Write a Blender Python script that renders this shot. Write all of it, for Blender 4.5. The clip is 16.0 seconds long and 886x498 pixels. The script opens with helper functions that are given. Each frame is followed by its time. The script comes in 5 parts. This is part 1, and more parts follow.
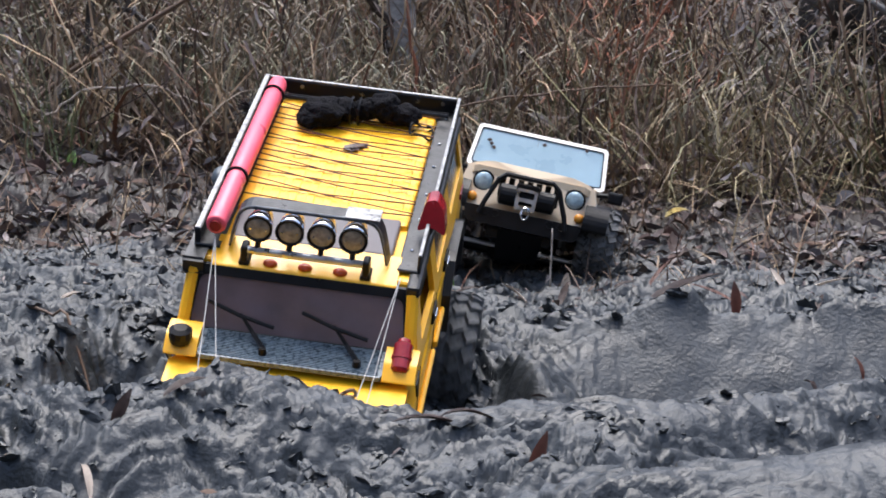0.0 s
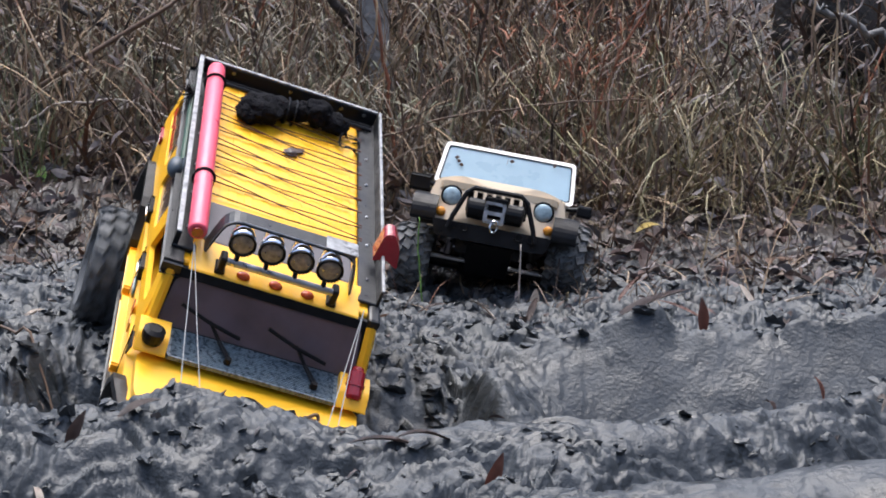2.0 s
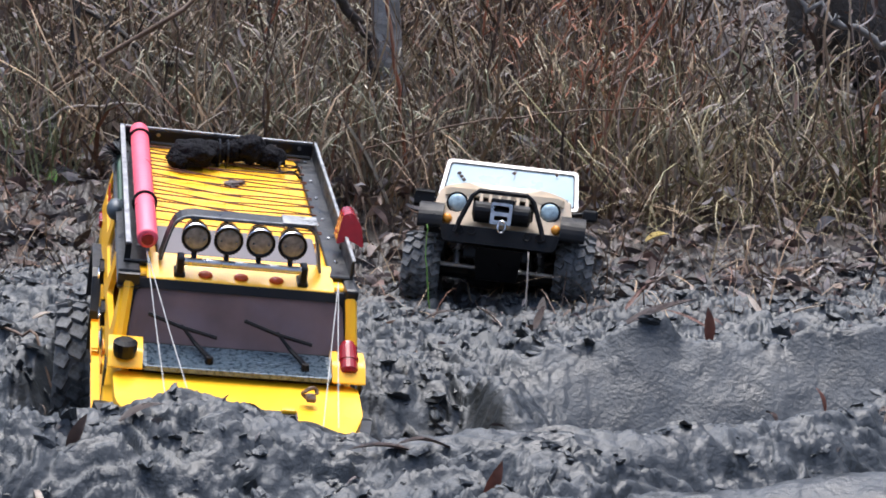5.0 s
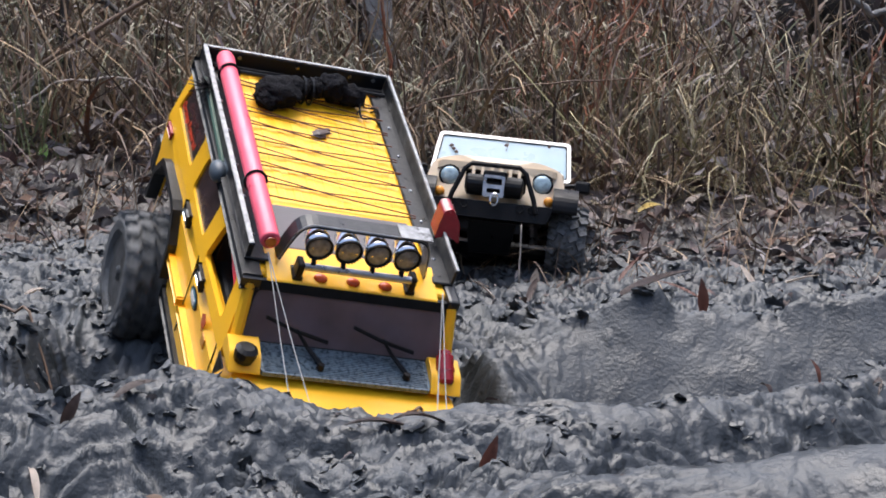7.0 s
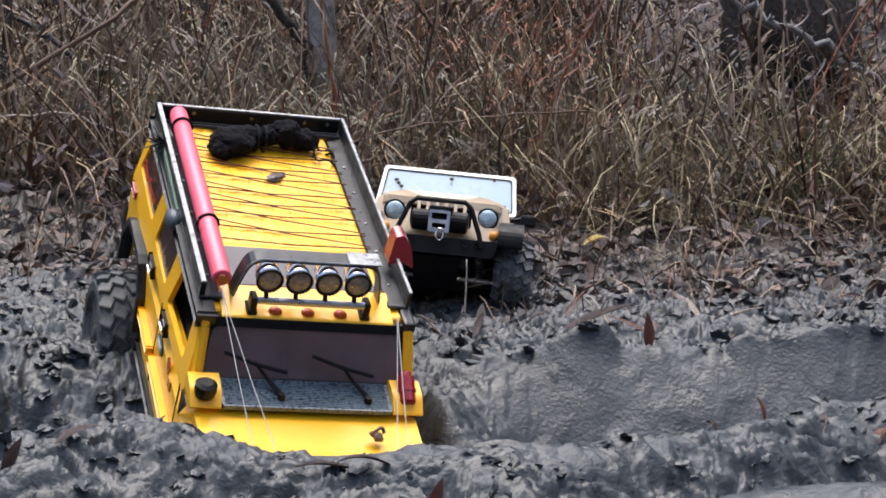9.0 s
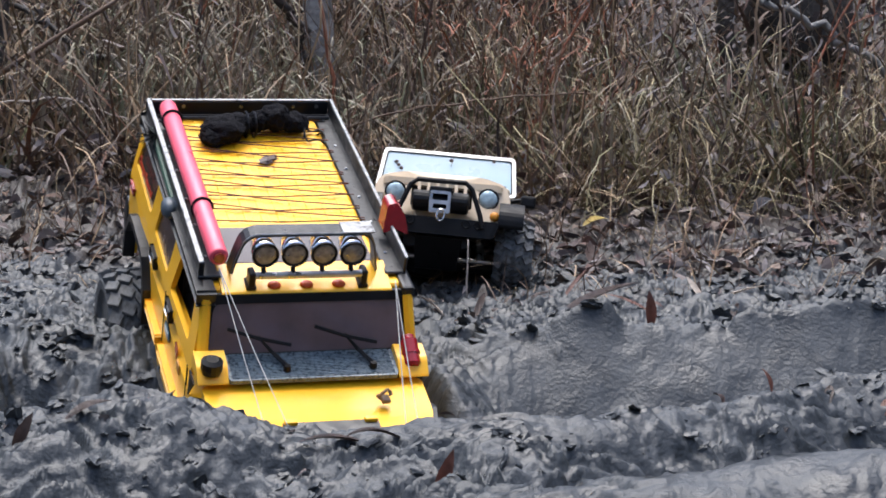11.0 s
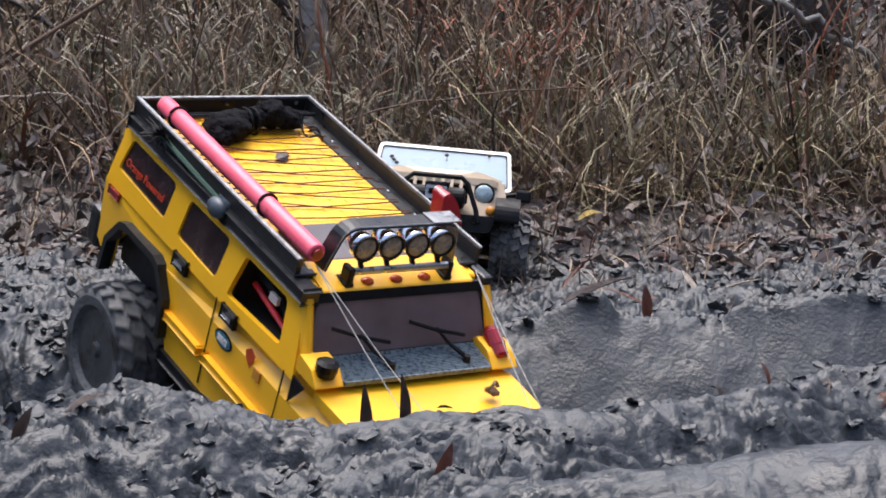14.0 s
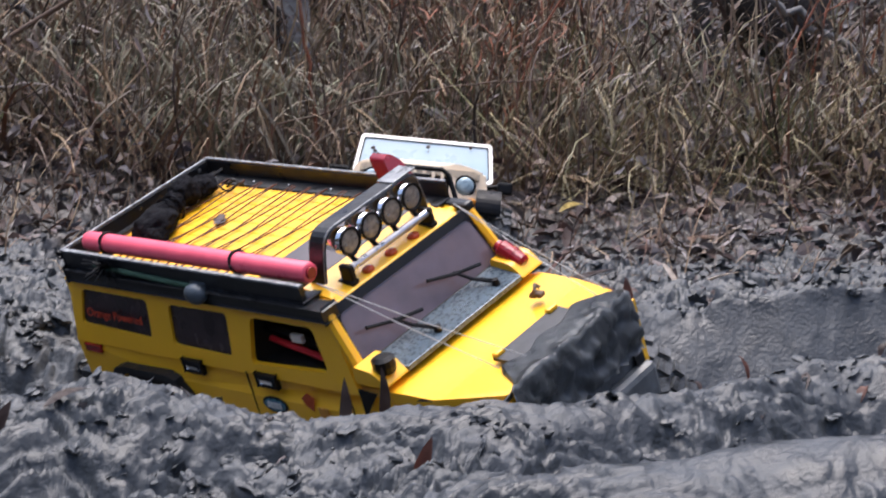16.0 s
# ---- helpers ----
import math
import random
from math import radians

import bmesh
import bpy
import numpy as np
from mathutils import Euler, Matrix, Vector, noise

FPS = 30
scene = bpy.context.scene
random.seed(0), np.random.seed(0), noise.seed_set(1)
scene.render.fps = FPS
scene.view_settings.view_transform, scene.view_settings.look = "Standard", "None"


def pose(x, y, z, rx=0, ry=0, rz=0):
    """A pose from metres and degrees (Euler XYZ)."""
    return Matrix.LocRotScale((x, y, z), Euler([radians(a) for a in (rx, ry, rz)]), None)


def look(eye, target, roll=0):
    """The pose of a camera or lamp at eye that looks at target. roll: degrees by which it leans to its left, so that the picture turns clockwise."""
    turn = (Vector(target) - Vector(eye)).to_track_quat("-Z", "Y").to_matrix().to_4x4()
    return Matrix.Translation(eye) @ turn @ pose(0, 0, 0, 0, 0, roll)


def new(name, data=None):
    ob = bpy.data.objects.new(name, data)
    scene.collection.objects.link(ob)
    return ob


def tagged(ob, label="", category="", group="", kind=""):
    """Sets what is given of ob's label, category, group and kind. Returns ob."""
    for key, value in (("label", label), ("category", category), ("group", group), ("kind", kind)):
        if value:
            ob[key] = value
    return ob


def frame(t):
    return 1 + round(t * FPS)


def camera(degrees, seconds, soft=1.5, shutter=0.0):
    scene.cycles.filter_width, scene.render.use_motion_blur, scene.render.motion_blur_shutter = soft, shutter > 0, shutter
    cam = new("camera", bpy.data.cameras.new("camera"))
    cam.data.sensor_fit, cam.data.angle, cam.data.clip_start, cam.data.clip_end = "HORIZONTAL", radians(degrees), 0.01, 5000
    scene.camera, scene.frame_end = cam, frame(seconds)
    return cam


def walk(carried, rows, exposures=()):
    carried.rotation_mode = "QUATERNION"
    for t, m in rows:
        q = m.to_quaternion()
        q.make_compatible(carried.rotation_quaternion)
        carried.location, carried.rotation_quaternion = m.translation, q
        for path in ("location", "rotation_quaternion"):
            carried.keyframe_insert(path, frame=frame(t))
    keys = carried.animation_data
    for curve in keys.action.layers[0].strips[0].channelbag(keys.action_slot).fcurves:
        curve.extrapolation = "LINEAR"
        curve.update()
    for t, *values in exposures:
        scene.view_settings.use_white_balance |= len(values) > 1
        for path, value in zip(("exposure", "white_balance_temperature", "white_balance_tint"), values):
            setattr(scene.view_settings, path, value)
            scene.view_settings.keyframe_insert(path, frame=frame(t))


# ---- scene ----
cam = camera(25.25, 16.0, soft=1.75, shutter=0.4)
PATH = [
    (0, pose(-0.0297, -0.0055, 0.4103, 81.866, 0.213, -0.545)),
    (0.5, pose(-0.0213, -0.0045, 0.4089, 81.954, 0.283, 0.188)),
    (1, pose(-0.0155, -0.0026, 0.4118, 81.918, 0.056, -0.043)),
    (1.5, pose(-0.0112, -0.0006, 0.4125, 82.129, 0.116, -0.342)),
    (2, pose(-0.0075, 0.0015, 0.4177, 82.120, 0.181, -0.908)),
    (2.5, pose(-0.0064, 0.0024, 0.4195, 82.131, 0.132, -1.291)),
    (3, pose(-0.0039, 0.0010, 0.4248, 82.418, 0.047, -1.497)),
    (5.3, pose(0.0030, -0.0014, 0.4193, 82.224, -0.203, -0.148)),
    (5.5, pose(0.0000, -0.0000, 0.4200, 82.000, -0.001, 0.000)),
    (6, pose(0.0021, 0.0003, 0.4230, 81.954, -0.034, -0.133)),
    (6.5, pose(0.0029, -0.0006, 0.4183, 81.887, 0.036, -0.377)),
    (7, pose(0.0013, 0.0025, 0.4225, 81.414, 0.015, -0.651)),
    (7.5, pose(0.0013, 0.0030, 0.4275, 81.875, 0.272, -0.849)),
    (8, pose(0.0030, 0.0007, 0.4273, 82.208, 0.238, -1.072)),
    (8.5, pose(0.0054, 0.0071, 0.4303, 81.965, 0.083, -1.856)),
    (8.7, pose(0.0052, 0.0098, 0.4327, 82.170, 0.119, -2.094)),
    (10.8, pose(-0.0051, 0.0028, 0.4264, 81.840, 0.520, -2.295)),
    (11, pose(-0.0088, 0.0046, 0.4195, 81.933, 0.585, -2.541)),
    (11.5, pose(-0.0055, 0.0068, 0.4231, 81.581, 0.385, -2.726)),
    (12, pose(-0.0021, 0.0051, 0.4245, 81.733, 0.542, -2.937)),
    (12.5, pose(-0.0013, 0.0047, 0.4204, 81.675, 0.430, -3.132)),
    (13, pose(-0.0028, 0.0054, 0.4210, 81.479, 0.249, -3.246)),
    (13.5, pose(-0.0036, 0.0074, 0.4243, 81.679, 0.432, -3.260)),
    (14, pose(-0.0134, 0.0025, 0.4186, 81.797, 0.657, -2.786)),
    (14.5, pose(-0.0132, 0.0033, 0.4198, 81.524, 0.662, -2.778)),
    (15, pose(-0.0099, 0.0080, 0.4280, 81.368, 0.782, -3.480)),
    (15.5, pose(-0.0031, 0.0075, 0.4298, 82.343, 0.637, -3.940)),
    (16, pose(-0.0113, 0.0026, 0.4228, 81.459, 0.463, -3.262)),
]
# the clip's white balance drifts from cool to slightly magenta
walk(cam, PATH, [(0, 1.68, 6400, 11), (1.8, 1.64, 6380, 11), (3.0, 1.70, 6380, 11), (5.4, 1.82, 6350, 11), (6.4, 1.74, 6400, 11), (7.8, 1.60, 6620, 13), (8.7, 1.60, 6650, 12), (11, 1.62, 6380, 11), (12.5, 1.62, 6600, 12), (14.5, 1.60, 6600, 14), (16, 1.60, 6450, 15)])

# ---- light: a dull overcast day ----
world = bpy.data.worlds.new("overcast_sky")
scene.world = world
world.use_nodes = True
wn = world.node_tree
sky = wn.nodes.new("ShaderNodeTexSky")
sky.sky_type, sky.sun_disc = "NISHITA", False
sky.sun_elevation, sky.sun_rotation = radians(80), radians(20)
sky.air_density, sky.dust_density, sky.ozone_density = 1.0, 3.0, 1.0
wn.nodes["Background"].inputs["Strength"].default_value = 0.10
wn.links.new(sky.outputs[0], wn.nodes["Background"].inputs[0])
sun = new("sun", bpy.data.lights.new("sun", "SUN"))
sun.data.energy, sun.data.angle, sun.data.color = 1.65, radians(50), (1, 0.985, 0.965)
sun.matrix_world = look((-0.1, 2.5, 5), (0.3, 1.6, 0))


# ---- materials ----
def mat(name, base, rough=0.5, metal=0.0, var=0.25, scale=60.0, bump=0.2, bscale=200.0, other=None, coat=0.0, dist=0.001, rvar=0.15, dirt=None, dirt_amount=0.45, dirt_scale=35.0, island=None, objrand=0.0):
    m = bpy.data.materials.new(name)
    m.use_nodes = True
    nt = m.node_tree
    N, L = nt.nodes, nt.links
    b = N["Principled BSDF"]
    b.inputs["Metallic"].default_value = metal
    b.inputs["Coat Weight"].default_value = coat
    b.inputs["Coat Roughness"].default_value = 0.15
    tc = N.new("ShaderNodeTexCoord")
    n1 = N.new("ShaderNodeTexNoise")
    n1.inputs["Scale"].default_value, n1.inputs["Detail"].default_value = scale, 8
    L.new(tc.outputs["Object"], n1.inputs["Vector"])
    ramp = N.new("ShaderNodeValToRGB")
    lo = other or tuple(c * (1 - var) for c in base)
    hi = tuple(min(1, c * (1 + var)) for c in base)
    ramp.color_ramp.elements[0].position, ramp.color_ramp.elements[1].position = 0.3, 0.7
    ramp.color_ramp.elements[0].color, ramp.color_ramp.elements[1].color = (*lo, 1), (*hi, 1)
    L.new(n1.outputs["Fac"], ramp.inputs["Fac"])
    col = ramp.outputs["Color"]
    if island:
        geo = N.new("ShaderNodeNewGeometry")
        r2 = N.new("ShaderNodeValToRGB")
        r2.color_ramp.interpolation = "CONSTANT"
        els = r2.color_ramp.elements
        els[0].color, els[0].position = (*island[0], 1), 0
        els[1].color, els[1].position = (*island[1], 1), 1 / len(island)
        for i, c in enumerate(island[2:], 2):
            e = els.new(i / len(island))
            e.color = (*c, 1)
        L.new(geo.outputs["Random Per Island"], r2.inputs["Fac"])
        mx = N.new("ShaderNodeMix")
        mx.data_type, mx.blend_type = "RGBA", "MULTIPLY"
        mx.inputs["Factor"].default_value = 1
        L.new(r2.outputs["Color"], mx.inputs["A"])
        L.new(col, mx.inputs["B"])
        col = mx.outputs["Result"]
    rough_out = None
    if dirt:
        nd = N.new("ShaderNodeTexNoise")
        nd.inputs["Scale"].default_value, nd.inputs["Detail"].default_value, nd.inputs["Roughness"].default_value = dirt_scale, 10, 0.7
        L.new(tc.outputs["Object"], nd.inputs["Vector"])
        mr = N.new("ShaderNodeMapRange")
        mr.inputs["From Min"].default_value, mr.inputs["From Max"].default_value = 1 - dirt_amount, 1 - dirt_amount + 0.08
        L.new(nd.outputs["Fac"], mr.inputs["Value"])
        mx = N.new("ShaderNodeMix")
        mx.data_type = "RGBA"
        L.new(mr.outputs["Result"], mx.inputs["Factor"])
        L.new(col, mx.inputs["A"])
        mx.inputs["B"].default_value = (*dirt, 1)
        col = mx.outputs["Result"]
    L.new(col, b.inputs["Base Color"])
    n2 = N.new("ShaderNodeTexNoise")
    n2.inputs["Scale"].default_value, n2.inputs["Detail"].default_value = bscale, 6
    L.new(tc.outputs["Object"], n2.inputs["Vector"])
    mr2 = N.new("ShaderNodeMapRange")
    mr2.inputs["From Min"].default_value, mr2.inputs["From Max"].default_value = 0.3, 0.7
    mr2.inputs["To Min"].default_value, mr2.inputs["To Max"].default_value = max(0.03, rough - rvar), min(1, rough + rvar)
    L.new(n1.outputs["Fac"], mr2.inputs["Value"])
    L.new(mr2.outputs["Result"], b.inputs["Roughness"])
    if bump:
        bp = N.new("ShaderNodeBump")
        bp.inputs["Strength"].default_value, bp.inputs["Distance"].default_value = bump, dist
        L.new(n2.outputs["Fac"], bp.inputs["Height"])
        L.new(bp.outputs["Normal"], b.inputs["Normal"])
    return m


M_MUD = mat("wet_grey_mud", (0.040, 0.046, 0.053), 0.48, 0, 0.28, 26, 0.55, 235, other=(0.015, 0.018, 0.020), dist=0.0025, rvar=0.15)
M_MUD.node_tree.nodes["Principled BSDF"].inputs["Specular IOR Level"].default_value = 0.5


def shaded_soil_behind(m):
    """Mixes leaf mould into the mud where the bank begins, its colour darkened for shade between stems."""
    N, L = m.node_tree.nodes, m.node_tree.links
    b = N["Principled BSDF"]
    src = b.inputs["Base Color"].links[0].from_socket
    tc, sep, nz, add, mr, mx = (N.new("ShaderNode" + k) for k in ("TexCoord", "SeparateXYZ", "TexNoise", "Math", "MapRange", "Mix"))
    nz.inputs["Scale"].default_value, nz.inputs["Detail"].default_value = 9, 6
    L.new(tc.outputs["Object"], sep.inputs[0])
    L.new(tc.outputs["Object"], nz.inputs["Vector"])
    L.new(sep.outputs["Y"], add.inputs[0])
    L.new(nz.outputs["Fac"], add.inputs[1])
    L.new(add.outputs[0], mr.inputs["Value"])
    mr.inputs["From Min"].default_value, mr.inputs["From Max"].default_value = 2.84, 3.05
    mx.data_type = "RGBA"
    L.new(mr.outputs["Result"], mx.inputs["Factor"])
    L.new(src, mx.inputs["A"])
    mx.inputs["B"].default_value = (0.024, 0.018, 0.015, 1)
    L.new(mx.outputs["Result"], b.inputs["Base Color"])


shaded_soil_behind(M_MUD)
M_MUDCAKE = mat("smeared_mud", (0.115, 0.125, 0.132), 0.34, 0, 0.25, 40, 0.4, 160, other=(0.06, 0.066, 0.07), dist=0.0015, rvar=0.12)
M_YEL = mat("yellow_body_paint", (0.95, 0.49, 0.014), 0.38, 0, 0.05, 14, 0.05, 400, coat=0.2, rvar=0.08, dirt=(0.13, 0.09, 0.03), dirt_amount=0.295, dirt_scale=70)
M_BLK = mat("black_plastic", (0.007, 0.0085, 0.011), 0.42, 0, 0.4, 80, 0.25, 300, dirt=(0.05, 0.052, 0.054), dirt_amount=0.30, dirt_scale=60)
M_BLKC = mat("clean_black_plastic", (0.006, 0.006, 0.007), 0.42, 0, 0.3, 80, 0.15, 300)
M_GLASS = mat("smoked_window_film", (0.125, 0.095, 0.108), 0.16, 0, 0.2, 25, 0.06, 90, coat=0.3, rvar=0.06, dirt=(0.14, 0.12, 0.12), dirt_amount=0.30, dirt_scale=120)
M_SUNROOF = mat("dusty_sunroof", (0.085, 0.075, 0.082), 0.55, 0, 0.3, 30, 0.1, 200, dirt=(0.15, 0.14, 0.13), dirt_amount=0.36, dirt_scale=90)
M_SIDEGLASS = mat("dark_side_window_film", (0.035, 0.022, 0.024), 0.22, 0, 0.3, 40, 0.1, 90, rvar=0.08, dirt=(0.10, 0.08, 0.08), dirt_amount=0.32, dirt_scale=140)
M_PINK = mat("red_pink_tube_plastic", (0.86, 0.12, 0.18), 0.38, 0, 0.1, 40, 0.1, 300, dirt=(0.25, 0.03, 0.05), dirt_amount=0.32, dirt_scale=50)
M_RED = mat("red_lens", (0.26, 0.008, 0.014), 0.22, 0, 0.2, 60, 0.1, 300, coat=0.4, rvar=0.06)
M_ORANGE = mat("orange_lens", (0.5, 0.07, 0.015), 0.25, 0, 0.2, 90, 0.1, 300, rvar=0.06)
M_AMBER = mat("amber_lens", (0.62, 0.25, 0.03), 0.25, 0, 0.15, 90, 0.1, 300, rvar=0.06)
M_CHROME = mat("chrome", (0.75, 0.76, 0.78), 0.14, 1, 0.1, 90, 0.05, 300, rvar=0.06)
M_STEEL = mat("scuffed_steel", (0.45, 0.46, 0.48), 0.35, 1, 0.2, 120, 0.15, 300)
M_LENS = mat("dusty_lamp_lens", (0.26, 0.235, 0.20), 0.18, 0, 0.35, 220, 0.3, 500, rvar=0.05)
M_CARBON = mat("carbon_cowl", (0.085, 0.12, 0.15), 0.32, 0, 0.5, 300, 0.2, 500, dirt=(0.13, 0.14, 0.15), dirt_amount=0.38, dirt_scale=50)
M_CLOTH = mat("black_wool_cloth", (0.007, 0.007, 0.009), 0.95, 0, 0.5, 200, 0.9, 420, dist=0.003)
M_CLOTH.node_tree.nodes["Principled BSDF"].inputs["Specular IOR Level"].default_value = 0.12
M_CORD = mat("brown_red_cord", (0.09, 0.025, 0.012), 0.7, 0, 0.4, 200, 0.2, 600)
M_WHITECORD = mat("white_string", (0.42, 0.42, 0.41), 0.7, 0, 0.15, 200, 0.2, 600)
M_GREEN = mat("dark_green_rod", (0.03, 0.075, 0.05), 0.5, 0, 0.3, 80, 0.2, 300)
M_POD = mat("blue_grey_pod", (0.05, 0.065, 0.08), 0.4, 0, 0.4, 70, 0.3, 250)
M_RUBBER = mat("muddy_tyre_rubber", (0.018, 0.018, 0.018), 0.65, 0, 0.3, 90, 0.6, 250, dirt=(0.085, 0.09, 0.095), dirt_amount=0.60, dirt_scale=45, dist=0.002)
M_RIM = mat("muddy_rim", (0.035, 0.036, 0.038), 0.4, 0.3, 0.4, 60, 0.4, 250, dirt=(0.07, 0.075, 0.08), dirt_amount=0.6)
M_CREAM = mat("cream_body_paint", (0.70, 0.56, 0.39), 0.33, 0, 0.06, 25, 0.06, 300, coat=0.3, rvar=0.08, dirt=(0.30, 0.24, 0.17), dirt_amount=0.3)
M_WHITE = mat("white_frame_paint", (0.80, 0.78, 0.74), 0.35, 0, 0.06, 25, 0.06, 300, rvar=0.08, dirt=(0.4, 0.37, 0.33), dirt_amount=0.27)
# the sky's reflection is put into this pale blue base colour
M_SCREEN = mat("windscreen_painted_sky", (0.17, 0.28, 0.36), 0.32, 0, 0.08, 30, 0.06, 120, rvar=0.08, dirt=(0.22, 0.27, 0.30), dirt_amount=0.34, dirt_scale=130)
M_HEAD = mat("headlamp_lens", (0.34, 0.45, 0.50), 0.14, 0.1, 0.3, 160, 0.5, 400, rvar=0.05)
M_TEXT = mat("orange_red_lettering", (0.62, 0.06, 0.02), 0.45, 0, 0.1, 90, 0.05, 300)
M_STICK = mat("blue_sticker", (0.05, 0.16, 0.22), 0.35, 0, 0.5, 220, 0.05, 300)
M_REDWIRE = mat("red_wire", (0.65, 0.02, 0.03), 0.4, 0, 0.1, 90, 0.05, 300)
M_INNER = mat("dark_interior", (0.02, 0.019, 0.019), 0.7, 0, 0.4, 60, 0.3, 200)
# pale for worn edges, and for the reflections painted on the hoop
M_SILVER = mat("pale_wear_and_glint", (0.26, 0.265, 0.27), 0.42, 0.3, 0.4, 150, 0.2, 300, dirt=(0.03, 0.03, 0.033), dirt_amount=0.44, dirt_scale=60)
M_BLKC.node_tree.nodes["Principled BSDF"].inputs["Specular IOR Level"].default_value = 0.2
GRASS_COLS = [(1.27 * c[0], 1.16 * c[1], 1.06 * c[2]) for c in [(0.26, 0.195, 0.13), (0.18, 0.125, 0.085), (0.10, 0.065, 0.046), (0.36, 0.295, 0.205), (0.15, 0.11, 0.086), (0.07, 0.047, 0.037), (0.23, 0.17, 0.115), (0.15, 0.072, 0.045), (0.13, 0.105, 0.066), (0.055, 0.038, 0.032), (0.26, 0.215, 0.165), (0.19, 0.155, 0.09), (0.04, 0.028, 0.024), (0.31, 0.235, 0.15), (0.085, 0.06, 0.052), (0.12, 0.085, 0.068)]]
LEAF_COLS = [tuple(0.95 * v for v in c) for c in [(0.27, 0.225, 0.205), (0.20, 0.145, 0.115), (0.125, 0.078, 0.058), (0.16, 0.11, 0.085), (0.075, 0.046, 0.038), (0.13, 0.10, 0.098), (0.19, 0.155, 0.145), (0.10, 0.072, 0.072), (0.25, 0.22, 0.215), (0.14, 0.085, 0.072), (0.07, 0.054, 0.054), (0.17, 0.10, 0.066), (0.30, 0.265, 0.26), (0.105, 0.09, 0.096), (0.16, 0.15, 0.155)]]
M_GRASS = mat("dry_grass", (0.95, 0.95, 0.95), 0.7, 0, 0.15, 40, 0.2, 300, other=(0.6, 0.6, 0.6), island=GRASS_COLS)
# brush colours darkened to paint in the deep shade behind the grass
M_BRUSH = mat("shade_dark_brush", (0.95, 0.95, 0.95), 0.75, 0, 0.2, 40, 0.2, 300, other=(0.6, 0.6, 0.6), island=[(0.07, 0.05, 0.038), (0.045, 0.032, 0.026), (0.10, 0.07, 0.05), (0.03, 0.022, 0.018), (0.12, 0.09, 0.065)])
M_ARCH = mat("faded_wide_blades", (0.95, 0.95, 0.95), 0.65, 0, 0.15, 40, 0.2, 300, other=(0.6, 0.6, 0.6), island=[(0.34, 0.29, 0.21), (0.24, 0.22, 0.14), (0.19, 0.20, 0.12), (0.30, 0.25, 0.18), (0.15, 0.115, 0.085), (0.40, 0.36, 0.28), (0.22, 0.16, 0.11)])
M_STRAW = mat("pale_straw", (0.95, 0.95, 0.95), 0.65, 0, 0.15, 40, 0.2, 300, other=(0.6, 0.6, 0.6), island=[(0.42, 0.35, 0.20), (0.30, 0.25, 0.13), (0.22, 0.20, 0.09), (0.36, 0.28, 0.16), (0.15, 0.11, 0.07), (0.46, 0.40, 0.27)])
M_LEAF = mat("fallen_leaves", (0.95, 0.95, 0.95), 0.75, 0, 0.2, 60, 0.3, 250, other=(0.55, 0.55, 0.55), island=LEAF_COLS)
M_BARK = mat("wet_bark", (0.030, 0.025, 0.022), 0.7, 0, 0.4, 40, 0.9, 120, dist=0.004)
M_GREYBARK = mat("grey_bark", (0.17, 0.17, 0.17), 0.75, 0, 0.4, 25, 0.9, 90, other=(0.07, 0.065, 0.06), dist=0.004)
M_TWIG = mat("brown_twig", (0.12, 0.075, 0.05), 0.65, 0, 0.35, 60, 0.4, 200)
M_REDTWIG = mat("reddish_stem", (0.24, 0.085, 0.045), 0.6, 0, 0.3, 60, 0.3, 200)
M_YLEAF = mat("yellow_leaf", (0.55, 0.42, 0.13), 0.5, 0, 0.2, 60, 0.3, 200)
M_PALELEAF = mat("pale_leaf", (0.42, 0.36, 0.31), 0.5, 0, 0.25, 60, 0.3, 200)
M_DARKLEAF = mat("dark_brown_leaf", (0.055, 0.035, 0.03), 0.45, 0, 0.35, 60, 0.3, 200)
M_REDLEAF = mat("red_brown_leaf", (0.13, 0.05, 0.035), 0.5, 0, 0.35, 60, 0.3, 200)
M_GREENLEAF = mat("green_leaf", (0.13, 0.26, 0.05), 0.5, 0, 0.25, 60, 0.2, 200)


# ---- mesh helpers ----
def finish(name, bm, material, smooth=False):
    me = bpy.data.meshes.new(name)
    bmesh.ops.recalc_face_normals(bm, faces=bm.faces)
    if smooth:
        for f in bm.faces:
            f.smooth = True
    bm.to_mesh(me)
    bm.free()
    me.materials.append(material)
    return me


def part(name, bm, material, parent, label="", smooth=False):
    ob = new(name, finish(name, bm, material, smooth))
    ob.parent = parent
    if label:
        ob["label"] = label
    return ob


def thing(name, bm, material, label, category, m=None, group="", kind="", smooth=False):
    ob = new(name, finish(name, bm, material, smooth))
    if m is not None:
        ob.matrix_world = m
    return tagged(ob, label, category, group, kind)


def root(name, label, category, group=""):
    return tagged(new(name), label, category, group)


def add_box(bm, x0, x1, y0, y1, z0, z1, bevel=0.0, seg=2, m=None):
    r = bmesh.ops.create_cube(bm, size=1)
    for v in r["verts"]:
        v.co = Vector((x0 + (v.co.x + 0.5) * (x1 - x0), y0 + (v.co.y + 0.5) * (y1 - y0), z0 + (v.co.z + 0.5) * (z1 - z0)))
    vs = r["verts"]
    if bevel:
        es = list({e for v in vs for e in v.link_edges})
        q = bmesh.ops.bevel(bm, geom=es, offset=bevel, segments=seg, affect="EDGES", profile=0.5)
        vs = list({v for f in q["faces"] for v in f.verts} | {v for v in vs if v.is_valid})
    if m is not None:
        bmesh.ops.transform(bm, matrix=m, verts=vs)
    return vs


